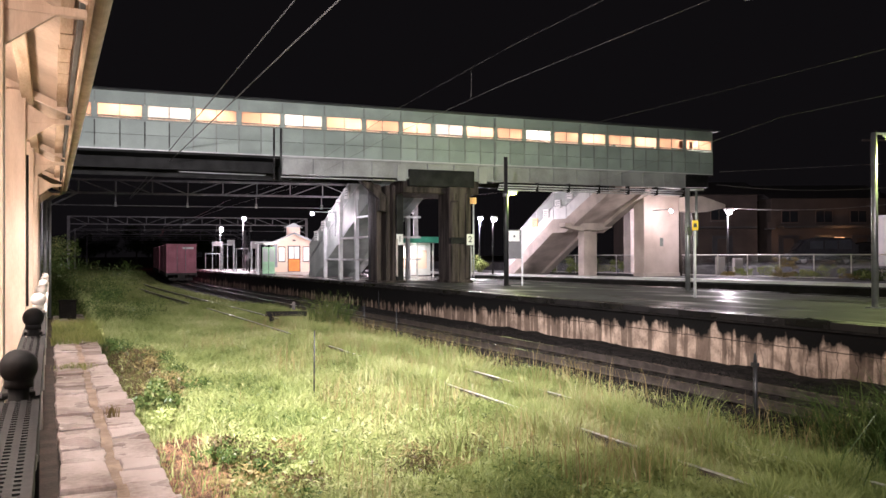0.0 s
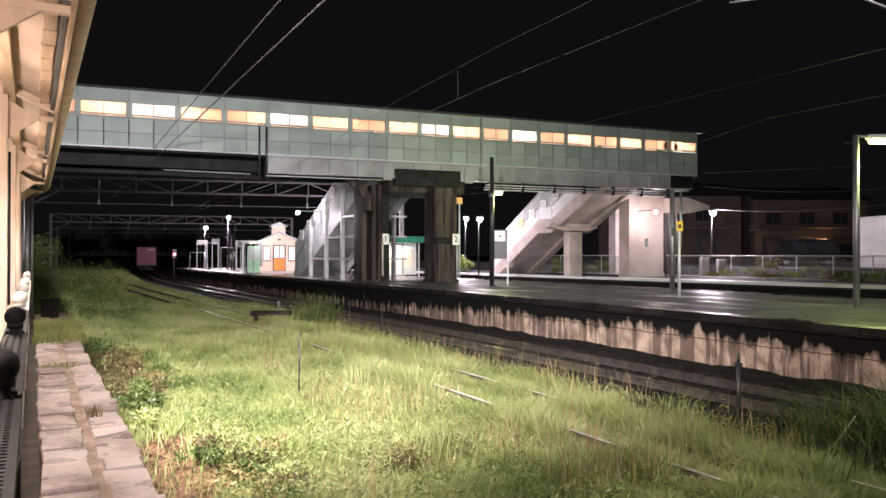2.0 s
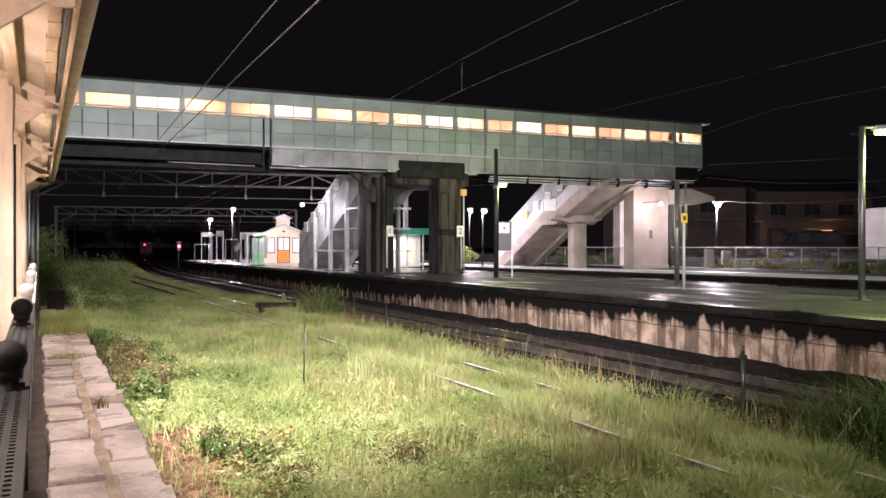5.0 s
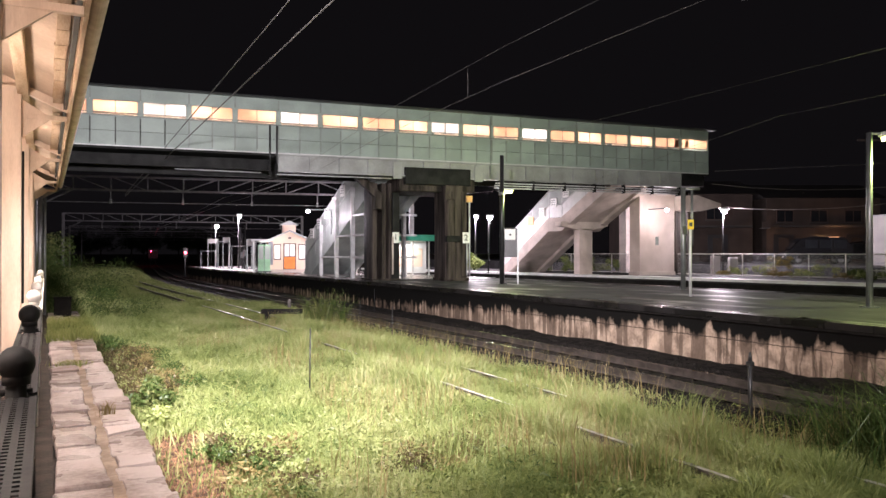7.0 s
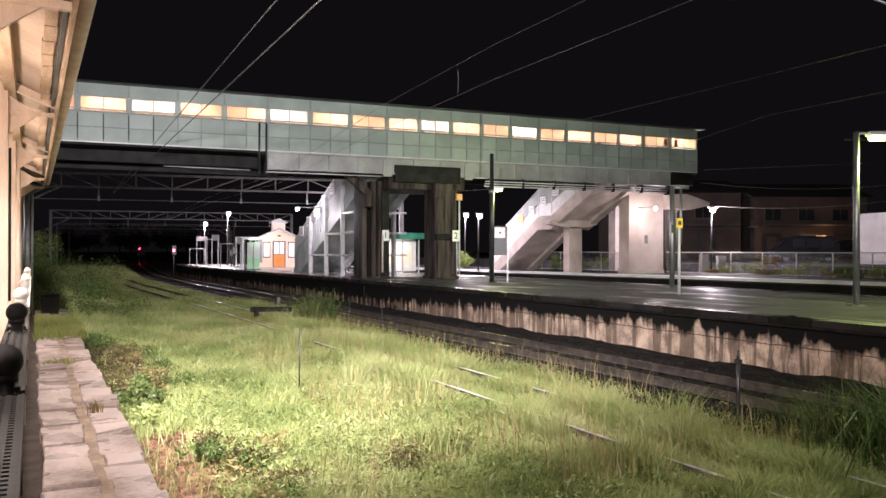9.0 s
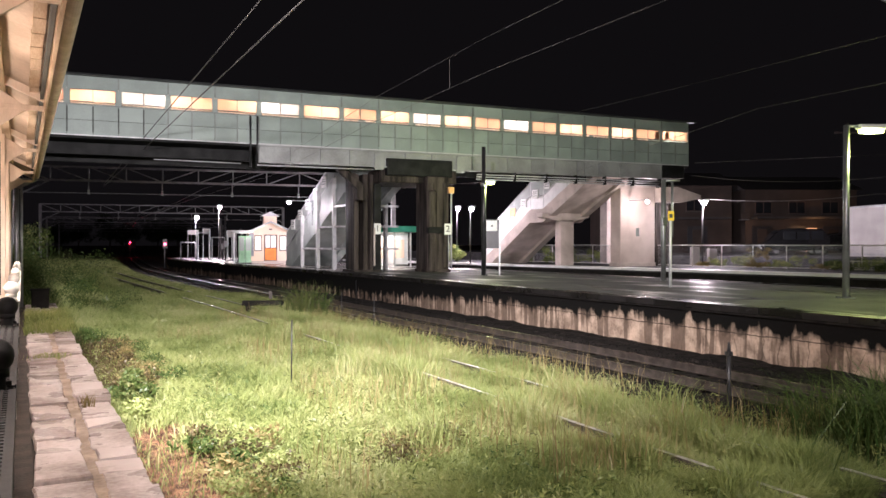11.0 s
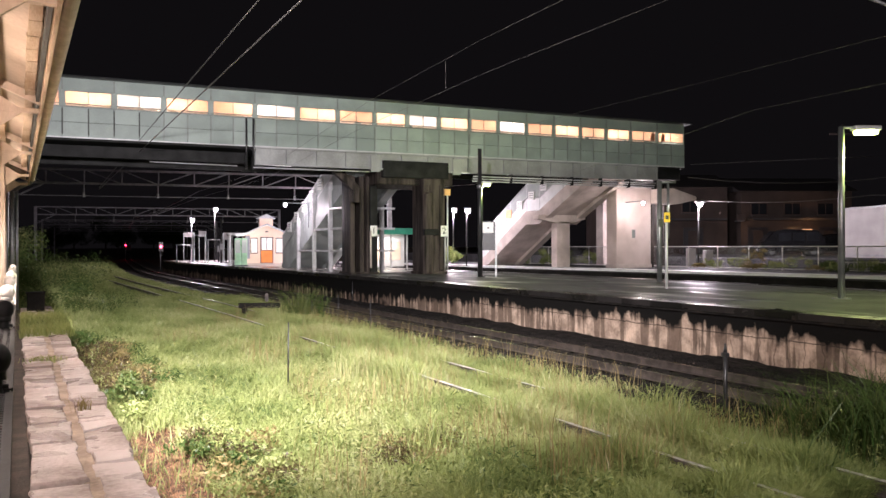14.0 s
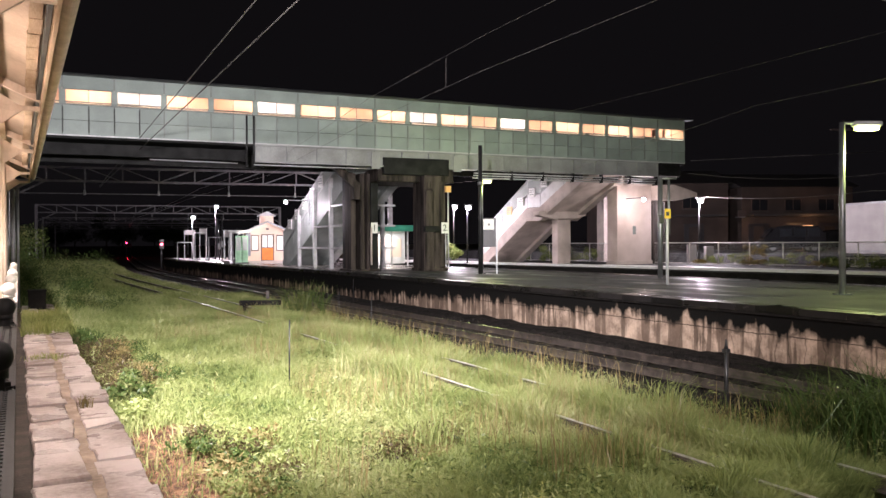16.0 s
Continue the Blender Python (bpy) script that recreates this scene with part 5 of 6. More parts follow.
# ---- catenary gantries ----
def gantry(m, x0, x1, z0, z1, step, label, braces=True):
    t = thing("gantry", label, "gantry", "catenary gantries", at=m)
    part("top_chord", beam(B(), (x0, 0, z1), (x1, 0, z1), 0.12), M["gantry"], t)
    part("bottom_chord", beam(B(), (x0, 0, z0), (x1, 0, z0), 0.12), M["gantry"], t)
    n = int((x1 - x0) / step)
    for k in range(n + 1):
        x = x0 + (x1 - x0) * k / n
        part("vertical", beam(B(), (x, 0, z0), (x, 0, z1), 0.07), M["gantry"], t)
        if k < n:
            xb = x0 + (x1 - x0) * (k + 1) / n
            a, b = ((x, z1), (xb, z0)) if k % 8 < 4 else ((x, z0), (xb, z1))
            part("diagonal", beam(B(), (a[0], 0, a[1]), (b[0], 0, b[1]), 0.06), M["gantry"], t)
    for x, s in ((x0, 1), (x1, -1)):
        part("leg", beam(B(), (x, 0, 0), (x, 0, z1), 0.28), M["gantry"], t)
        part("knee", beam(B(), (x, 0, z0 - 1.1), (x + s * 2.1, 0, z0), 0.08), M["gantry"], t)
    for x in np.arange(x0 + 4.2, x1 - 1, 4.2):
        h = part("hanger", beam(B(), (x, 0, z0 - 0.55), (x, 0, z0), 0.06), M["gantry"], t)
        for j in range(3):
            part("insulator", rod(B(), (x, 0, z0 - 0.62 - 0.1 * j), (x, 0, z0 - 0.56 - 0.1 * j), 0.07), M["insulator"], h)
    part("cross_wire_beam", rod(B(), (x0, 0, z0 - 0.75), (x1, 0, z0 - 0.75), 0.025, seg=6), M["gantry"], t)
    return t


gantry(pose(0.16, 52.0, 0, 0, 0, -10), -1.2, 22.0, 6.38, 7.2, 2.05, "steel lattice gantry over the tracks")
gantry(pose(2.0, 101.5, 0, 0, 0, -8), -1.0, 27.0, 6.35, 7.25, 2.1, "steel lattice gantry farther down the line")
gantry(pose(4.5, 150.0, 0, 0, 0, -6), -2.0, 27.0, 6.4, 7.3, 2.6, "distant steel lattice gantry over the line")
gantry(pose(9.0, 205.0, 0, 0, 0, -5), -3.0, 27.0, 6.4, 7.3, 3.0, "far lattice gantry over the line")
arm = thing("catenary_mast", "catenary mast with a bracket arm over the track", "mast", at=pose(15.6, 8.1, 1.2))
part("mast", rod(B(), (0, 0, 0), (0, 0, 8.0), 0.14, 0.12), M["galv"], arm)
part("arm", rod(B(), (0, 0, 6.6), (-3.0, 0.9, 6.15), 0.035), M["galv"], arm)
part("arm", rod(B(), (0, 0, 5.2), (-3.0, 0.9, 6.1), 0.03), M["galv"], arm)
for j in range(4):
    part("insulator", rod(B(), (-2.3 - 0.07 * j, 0.69 + 0.02 * j, 6.26 - 0.01 * j), (-2.34 - 0.07 * j, 0.70 + 0.02 * j, 6.25 - 0.01 * j), 0.08), M["insulator"], arm)
part("pull_off", rod(B(), (-3.0, 0.9, 6.1), (-4.9, 1.6, 5.75), 0.022), M["galv"], arm)


# ---- wires ----
def tube(points, r, seg=5):
    """One unbroken round line through the points."""
    bm, prev = B(), None
    for k, p in enumerate(points):
        d = (points[min(k + 1, len(points) - 1)] - points[max(k - 1, 0)]).normalized()
        side = d.cross(Vector((0, 0, 1)) if abs(d.z) < 0.95 else Vector((0, 1, 0))).normalized()
        up = side.cross(d)
        ring = [bm.verts.new(p + (side * math.cos(q * 2 * math.pi / seg) + up * math.sin(q * 2 * math.pi / seg)) * r) for q in range(seg)]
        if prev:
            for q in range(seg):
                bm.faces.new((prev[q], prev[(q + 1) % seg], ring[(q + 1) % seg], ring[q]))
        prev = ring
    return bm


def wire(points, r, label, sag=0.0, name="overhead_wire"):
    line = [Vector(points[0])]
    for a, b in zip(points, points[1:]):
        a, b = Vector(a), Vector(b)
        line += [a.lerp(b, k / 6) - Vector((0, 0, sag * 4 * (k / 6) * (1 - k / 6))) for k in range(1, 7)]
    return solid(name, tube(line, r), M["wire"], label, "wire", "overhead wires")


wire([(4.6, -30, 9.6), (4.3, 15.7, 7.7), (3.95, 51.6, 6.15)], 0.016, "feeder wire above the siding")
wire([(5.3, -30, 9.3), (4.8, 14.25, 7.4), (3.95, 51.5, 6.05)], 0.018, "wet feeder wire above the siding")
wire([(10.33, -30, 8.3), (10.33, 8, 8.0), (10.33, 17, 7.84), (10.2, 24, 7.44), (10, 36, 6.2), (9.7, 51, 6.05)], 0.0045, "messenger wire above the platform track")
wire([(10.33, -30, 7.1), (10.33, 9.2, 7.04), (10.33, 17, 6.95), (10.2, 25, 6.6), (10, 36, 5.75), (9.7, 51, 5.65)], 0.0045, "contact wire above the platform track")
wire([(9.7, 51, 6.05), (11.5, 100, 6.1), (16.4, 150, 6.1), (22.5, 205, 6.1)], 0.012, "distant messenger wire over the line", 0.3)
wire([(9.7, 51, 5.65), (11.5, 100, 5.65), (16.4, 150, 5.65)], 0.012, "distant contact wire over the line")
wire([(20.5, -20, 8.4), (20, 20, 8.0), (19.6, 32.77, 7.9)], 0.004, "wire above the second track")
wire([(24.5, -20, 8.2), (24, 20, 7.6), (24, 32, 6.0), (21.6, 48.2, 6.3)], 0.006, "contact wire above the far track")
wire([(37.1, 35.0, 5.35), (42.0, 27.0, 5.35), (50.0, 10.0, 5.6)], 0.02, "slack service cable with raindrops", 0.25)
wire([(33.0, 32.0, 6.4), (45.0, 27.0, 6.6), (60.0, 12.0, 7.0)], 0.018, "service cable from the bridge end", 0.4)
wire([(33.0, 31.8, 7.1), (48.0, 30.0, 8.2)], 0.015, "service cable from the bridge end")
for y in (19.0,):
    wire([(10.33, y, 7.72 + (17 - y) * 0.02), (10.33, y, 6.9 + (17 - y) * 0.01)], 0.003, "dropper between the overhead wires")


# ---- fences, car park, cars and houses ----
def fence(points, base, h, label, mesh=True):
    for a, b in zip(points, points[1:]):
        a, b = Vector((*a, base)), Vector((*b, base))
        t = thing("mesh_fence", label, "fence", "car park fences")
        n = max(1, round((b - a).length / 2.0))
        for k in range(n + 1):
            p = a.lerp(b, k / n)
            part("post", rod(B(), p, p + Vector((0, 0, h)), 0.032), M["fence_white"], t)
        for z in (h, 0.08):
            part("rail", rod(B(), a + Vector((0, 0, z)), b + Vector((0, 0, z)), 0.026), M["fence_white"], t)
        bm = B()
        d = (b - a).normalized()
        length = (b - a).length
        s = 0.0
        while s < length:
            p = a + d * s
            for sg in (-1, 1):
                q = p + d * (sg * (h - 0.08))
                e = (q - a).dot(d)
                if 0 <= e <= length:
                    rod(bm, p + Vector((0, 0, 0.08)), q + Vector((0, 0, h)), 0.0065, seg=3, caps=False)
            s += 0.11
        part("wire_mesh", bm, M["galv"], t)


fence([(31.5, 50.0), (33.2, 41.0), (34.6, 33.5), (36.4, 22.0), (38.0, 10.0)], 1.2, 1.27, "pale steel mesh fence behind the far platform")
bm = B()
box(bm, 38.3, 140, -30, 90, 0.0, 1.75)
solid("car_park", bm, M["asphalt"], "dark wet asphalt car park behind the station", "car park", kind="structure")


def car(m, length, h, label):
    t = thing("parked_car", label, "car", "parked cars", at=m)
    L = length / 2
    prof = [(-L, 0.35), (-L, 0.75), (-L * 0.86, 0.98), (-L * 0.5, h * 0.94), (-L * 0.2, h), (L * 0.75, h * 0.97), (L * 0.93, h * 0.62), (L, h * 0.55), (L, 0.35)]
    bm = B()
    a, b = ([bm.verts.new((x, y, z)) for x, z in prof] for y in (-0.84, 0.84))
    bm.faces.new(a)
    bm.faces.new(b[::-1])
    for k in range(len(prof)):
        bm.faces.new((a[k], a[(k + 1) % len(prof)], b[(k + 1) % len(prof)], b[k]))
    bmesh.ops.bevel(bm, geom=list(bm.edges), offset=0.06, segments=2, profile=0.5, affect="EDGES")
    part("body", bm, M["carpaint"], t)
    for x0, x1 in ((-L * 0.42, -L * 0.05), (0.0, L * 0.36), (L * 0.42, L * 0.78)):
        for y in (-0.848, 0.842):
            part("side_window", box(B(), x0, x1, y, y + 0.006, h * 0.58, h * 0.88), M["carglass"], t)
    bm = B()
    v = [bm.verts.new(p) for p in ((-L * 0.84, -0.7, 1.02), (-L * 0.84, 0.7, 1.02), (-L * 0.53, 0.62, h * 0.92), (-L * 0.53, -0.62, h * 0.92))]
    bm.faces.new(v)
    bmesh.ops.translate(bm, verts=bm.verts, vec=(-0.05, 0, 0.03))
    bmesh.ops.solidify(bm, geom=bm.faces[:], thickness=0.01)
    part("windscreen", bm, M["carglass"], t)
    for y in (-0.62, 0.62):
        part("headlight", box(B(), -L - 0.01, -L + 0.1, y - 0.16, y + 0.16, 0.62, 0.76, 0.02), M["white"], t)
    part("number_bar", box(B(), -L - 0.02, -L, -0.17, 0.17, 0.45, 0.55), M["sign_white"], t)
    for x in (-L * 0.62, L * 0.62):
        for y in (-0.82, 0.66):
            w = part("wheel", rod(B(), (x, y, 0.32), (x, y + 0.16, 0.32), 0.32, seg=20), M["rubber"], t)
            part("rim", rod(B(), (x, y - 0.004, 0.32), (x, y + 0.164, 0.32), 0.2, seg=14), M["galv"], w)


car(pose(47.6, 36.6, 1.75, 0, 0, -38), 4.4, 1.9, "black minivan parked behind the fence")
car(pose(51.8, 36.0, 1.75, 0, 0, -40), 4.2, 1.6, "dark saloon car parked behind the fence")


def house(m, w, d, h, label, lit):
    t = thing("house", label, "house", "houses behind the car park", at=m)
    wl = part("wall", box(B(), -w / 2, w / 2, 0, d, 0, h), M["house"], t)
    bm = B()
    v = [bm.verts.new((x, y, z)) for x in (-w / 2 - 0.4, w / 2 + 0.4) for y, z in ((-0.5, h), (d / 2, h + 1.5), (d + 0.5, h), (-0.5, h + 0.02))]
    a, b = v[:3], v[4:7]
    bm.faces.new(a)
    bm.faces.new(b[::-1])
    for k in range(3):
        bm.faces.new((a[k], a[(k + 1) % 3], b[(k + 1) % 3], b[k]))
    bmesh.ops.delete(bm, geom=[v[3], v[7]], context="VERTS")
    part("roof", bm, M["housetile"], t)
    for x in np.arange(-w / 2 + 1.6, w / 2 - 1, 3.0):
        wn = part("window", box(B(), x - 0.75, x + 0.75, -0.05, 0, h * 0.62, h * 0.62 + 1.1), M["darkframe"], t)
        for s in (-0.36, 0.36):
            part("pane", box(B(), x + s - 0.33, x + s + 0.33, -0.06, -0.051, h * 0.62 + 0.06, h * 0.62 + 1.04), M["carglass"], wn)
        part("sill", box(B(), x - 0.8, x + 0.8, -0.1, -0.0, h * 0.62 - 0.08, h * 0.62 - 0.01), M["housetile"], wn)
    part("porch_roof", box(B(), -w / 2 + 0.5, w / 2 - 0.5, -1.3, 0, 3.0, 3.18), M["housetile"], t)
    for x in np.arange(-w / 2 + 1.5, w / 2 - 0.5, 3.2):
        g = part("doorway", box(B(), x - 0.9, x + 0.9, -0.04, 0, 0, 2.4), M["sign_dark"], t)
        part("door_leaf", box(B(), x - 0.45, x + 0.45, -0.06, -0.041, 0.0, 2.1), M["house"], g)
    for x in lit:
        part("lit_doorway", box(B(), x - 0.45, x + 0.45, -0.07, -0.05, 0.1, 2.2), M["orangelit"], t, "doorway glowing orange")


house(pose(50.5, 51.5, 1.75, 0, 0, -26.7), 11.0, 8.0, 6.0, "dark two-storey house behind the car park", [])
house(pose(60.5, 45.8, 1.75, 0, 0, -26.7), 10.0, 8.0, 5.6, "dark brown house with a lit porch", [0.9])
lamp("porch_light", "POINT", (60.2, 43.6, 4.3), 26, (1.0, 0.5, 0.22), 0.1)
lamp("porch_light", "POINT", (55.6, 47.0, 4.2), 8, (1.0, 0.55, 0.28), 0.1)
for m, s in ((pose(47.0, 50.3, 4.6, 0, 0, -26.7), 0.8), (pose(55.2, 47.6, 4.7, 0, 0, -26.7), 0.9)):
    ac = thing("air_conditioner", "grey air conditioner unit on a house wall", "air conditioner", "air conditioners", at=m)
    part("case", box(B(), -0.4 * s, 0.4 * s, -0.62, -0.3, 0, 0.6 * s, 0.02), M["house"], ac)
    part("bracket", box(B(), -0.3, 0.3, -0.6, 0.2, -0.06, 0), M["galv"], ac)
shed = thing("shed", "white sheet-clad shed beside the car park", "shed", at=pose(46.1, 31.7, 1.75, 0, 0, -107))
part("wall", box(B(), 0, 7.0, 0, 4.0, 0, 3.05, 0.02), M["shed"], shed)
part("roof", box(B(), -0.12, 7.1, -0.12, 4.1, 3.05, 3.15), M["galv"], shed)
part("base_rail", box(B(), 0, 7.0, -0.02, 0, 0.1, 0.2), M["galv"], shed)
picket = thing("picket_fence", "low white picket fence on the far platform", "fence", at=pose(37.3, 25.6, 1.2, 0, 0, -62))
for k in range(14):
    part("pale", box(B(), 0.28 * k, 0.08 + 0.28 * k, -0.02, 0.02, 0, 0.5), M["fence_white"], picket)
for z in (0.1, 0.42):
    part("rail", box(B(), 0, 3.8, 0.02, 0.04, z, z + 0.05), M["fence_white"], picket)
for x, y, h in ((36.75, 35.4, 1.15), (37.6, 34.8, 1.05)):
    cbx = thing("control_cabinet", "pale grey control cabinet beside the lamp", "cabinet", "cabinets", at=pose(x, y, 1.2, 0, 0, -26.7))
    part("case", box(B(), -0.25, 0.25, -0.2, 0.2, 0, h, 0.02), M["shed"], cbx)
    part("door", box(B(), -0.21, 0.21, -0.215, -0.201, 0.12, h - 0.1), M["shed"], cbx)
for x, y, h in ((49.0, 33.5, 9.0), (53.0, 24.0, 9.0)):
    up = thing("utility_pole", "concrete utility pole behind the station", "utility pole", "utility poles", at=pose(x, y, 1.75, 0, 0, -26.7))
    part("shaft", rod(B(), (0, 0, 0), (0, 0, h), 0.1, 0.06), M["house"], up)
    part("crossarm", box(B(), -0.9, 0.9, -0.05, 0.05, h - 0.7, h - 0.6), M["house"], up)


# ---- signals ----
def signal(x, y, z, base, label):
    t = thing("signal", label, "signal", "signals", at=pose(x, y, 0))
    part("post", rod(B(), (0, 0, base), (0, 0, z + 0.5), 0.07), M["darkpole"], t)
    hd = part("head", box(B(), -0.22, 0.22, -0.32, -0.1, z - 0.45, z + 0.5, 0.04), M["rubber"], t)
    part("red_lens", rod(B(), (0, -0.36, z), (0, -0.321, z), 0.14, seg=16), M["red"], hd, "glowing red signal lens")
    part("hood", box(B(), -0.2, 0.2, -0.55, -0.33, z + 0.2, z + 0.23), M["sign_dark"], hd)


signal(16.83, 159.4, 2.86, 0.0, "red railway signal beside the line")
signal(11.95, 82.2, 2.55, 0.0, "red railway signal at the platform end")
lamp("signal_glow", "POINT", (16.83, 158.6, 2.86), 25, (1.0, 0.02, 0.06), 0.2)
lamp("signal_glow", "POINT", (11.95, 81.5, 2.55), 2, (1.0, 0.02, 0.06), 0.2)


# ---- things standing in the field ----
st = thing("stake", "thin dark stake standing in the grass", "stake", at=pose(3.88, 12.74, 0))
part("shaft", rod(B(), (0, 0, 0), (0.01, 0, 1.25), 0.014, 0.011), M["rubber"], st)
pt = thing("track_post", "short rusty post with a pointed cap beside the rails", "post", at=pose(9.12, 8.12, 0))
part("shaft", rod(B(), (0, 0, 0), (0, 0, 0.92), 0.03), M["darkpole"], pt)
part("collar", box(B(), -0.045, 0.045, -0.045, 0.045, 0.88, 0.94, 0.01), M["darkpole"], pt)
part("tip", rod(B(), (0, 0, 0.94), (0, 0, 1.08), 0.03, 0.012), M["darkpole"], pt)
bd = thing("buffer_board", "dark timber buffer board lying in the grass", "timber", at=pose(7.0, 26.2, 0.44, 0, 0, -24))
part("plank", box(B(), -0.7, 0.7, -0.1, 0.1, 0, 0.17, 0.02), M["moss_and_shade"], bd)
part("stub", box(B(), 0.2, 0.3, -0.05, 0.05, 0.22, 0.5), M["rail"], bd)
for x in (-0.5, 0.5):
    part("leg", box(B(), x - 0.08, x + 0.08, -0.07, 0.07, -0.44, 0), M["moss_and_shade"], bd)
for x, y in ((8.45, 22.5), (8.3, 19.6), (11.9, 30.0)):
    mk = thing("marker_stick", "thin marker stick beside the track", "stake", "marker sticks", at=pose(x, y, 0))
    part("shaft", rod(B(), (0, 0, 0), (0, 0, 1.05), 0.012), M["darkpole"], mk)


# ---- plants ----
def tree(x, y, h, r, seed):
    rg = np.random.default_rng(seed)
    t = thing("tree", "dark tree standing beyond the station at night", "tree", "far trees", at=pose(x, y, 0))
    bm = B()
    rod(bm, (0, 0, 0), (0.1, 0, h * 0.6), 0.28, 0.12)
    for k in range(6):
        a = rg.uniform(0, 6.3)
        rod(bm, (0.05, 0, h * rg.uniform(0.3, 0.55)), (math.cos(a) * r * 0.6, math.sin(a) * r * 0.6, h * rg.uniform(0.6, 0.85)), 0.1, 0.03, 6)
    part("trunk", bm, M["bark"], t)
    cs = [(rg.normal() * r * 0.45, rg.normal() * r * 0.45, h * rg.uniform(0.45, 0.9)) for _ in range(12)]
    c = leaf_cloud("crown", M["treeleaf"], cs, [r * rg.uniform(0.35, 0.6) for _ in cs], 2600, 0.28, seed)
    c.parent = t


rg = np.random.default_rng(5)
for k in range(22):
    tree(-45 + k * 4.6 + rg.uniform(-1.5, 1.5), 235 + rg.uniform(-20, 60), rg.uniform(7, 12), rg.uniform(3, 5), 40 + k)
for k in range(9):
    tree(-30 + k * 3.2 + rg.uniform(-1, 1), 120 + rg.uniform(-15, 20), rg.uniform(3, 5.5), rg.uniform(1.8, 2.6), 80 + k)


def bush(name, x, y, z, r, count, size, seed, mat, label, h=0.7, dark=1):
    rg2 = np.random.default_rng(seed)
    cs = [(x + rg2.normal() * r * 0.5, y + rg2.normal() * r * 0.6, z + rg2.uniform(0.15, h)) for _ in range(12)]
    o = leaf_cloud(name, M[mat], cs, [r * rg2.uniform(0.3, 0.5) for _ in cs], count, size, seed)
    return tagged(o, label, "bush" if "bush" in name or "shrub" in name else "weeds", "bushes", "stuff" if "weed" in name else "")


def sprigs(name, mats, x, y, z, size, seed, label):
    """Small pointed leaves strewn through the herbage, one mesh for each tone."""
    rg2 = np.random.default_rng(seed)
    pick = rg2.integers(0, len(mats), len(x))
    for i, mat in enumerate(mats):
        k = pick == i
        c = int(k.sum())
        p = np.stack([x[k], y[k], z[k]], 1)
        u = rg2.normal(size=(c, 3)) * np.array([1, 1, 0.75])
        u /= np.linalg.norm(u, axis=1)[:, None]
        v = np.cross(u, rg2.normal(size=(c, 3)))
        v /= np.linalg.norm(v, axis=1)[:, None] + 1e-9
        s = rg2.uniform(0.5, 1.4, c)[:, None] * size
        co = np.stack([p - u * s, p + v * s * 0.15, p + u * s - np.array([0, 0, 0.25]) * s, p - v * s * 0.15], 1)
        me = bpy.data.meshes.new(name)
        me.vertices.add(c * 4)
        me.vertices.foreach_set("co", co.ravel())
        me.loops.add(c * 4)
        me.loops.foreach_set("vertex_index", np.arange(c * 4, dtype=np.int32))
        me.polygons.add(c)
        me.polygons.foreach_set("loop_start", (np.arange(c) * 4).astype(np.int32))
        me.update(calc_edges=True)
        me.validate()
        me.materials.append(M[mat])
        tagged(new(name, me), label, "weeds", "field weeds", "stuff")


bush("weed_bush", 1.45, 12.5, 0.02, 0.36, 3200, 0.035, 1, "hedge", "dark green leafy weed beside the old platform", 0.5)
bush("weed_bush", 1.3, 11.4, 0.02, 0.28, 1300, 0.032, 2, "grass", "fresh green weed at the platform edge", 0.35)
bush("weed_bush", 1.1, 19.6, 0.02, 0.6, 2600, 0.035, 7, "hedge", "green weeds hanging over the platform edge", 0.5)
bush("shrub", 0.7, 31.0, 0.0, 1.5, 8000, 0.032, 3, "hedge", "overgrown shrub beyond the old platform", 0.7)
bush("shrub", 0.2, 38.0, 0.2, 2.0, 9000, 0.042, 4, "hedge", "overgrown shrub beyond the old platform", 1.5)
bush("shrub", -0.4, 35.5, 0.8, 1.5, 9000, 0.045, 14, "hedge", "tall ragged shrub beyond the old platform", 2.1)
bush("shrub", 0.6, 27.5, 0.3, 1.0, 6000, 0.035, 15, "hedge", "dense shrub beyond the old platform", 0.9)
for k in range(16):
    bx, by = 1.15 + 0.28 * (k % 4), 13.2 + 0.42 * k
    bush("weed_bush", bx, by, 0.0, 0.42, 1000, 0.026, 100 + k, ("deadweed", "hedge", "drygrass", "deadweed")[(k * 3) % 4], "low half-dry weeds beside the old platform", 0.34)
for k in range(9):
    bush("field_weed", 3.5 + 0.24 * (k % 4) + 0.05 * k, 7.9 + 0.3 * (k // 3) + 0.1 * (k % 2), 0.0, 0.3, 420, 0.02, 160 + k, ("deadweed", "deadweed", "drygrass")[k % 3], "low dead brown weeds in the grass", 0.2)
for k in range(12):
    bush("field_weed", 1.75 + 0.17 * (k % 5), 7.0 + 0.24 * k, 0.0, 0.3, 420, 0.03, 190 + k, ("grass", "drygrass", "hedge", "deadweed")[k % 4], "leafy low weeds at the border of the grass", 0.26)
bush("shrub", 28.6, 51.8, 1.3, 0.8, 1500, 0.09, 8, "grass", "bright green bush lit by a platform lamp", 1.0)
for k, (bx, by) in enumerate(((32.6, 44.6), (33.6, 43.8), (34.6, 42.6), (36.0, 41.0), (31.4, 46.5))):
    bush("shrub", bx, by, 1.2, 0.8, 1100, 0.07, 210 + k, "grass", "lit green weeds behind the far staircase", 0.9)
bush("shrub", 35.0, 29.0, 1.25, 0.5, 700, 0.06, 9, "drygrass", "pale dry weed at the fence", 1.0)
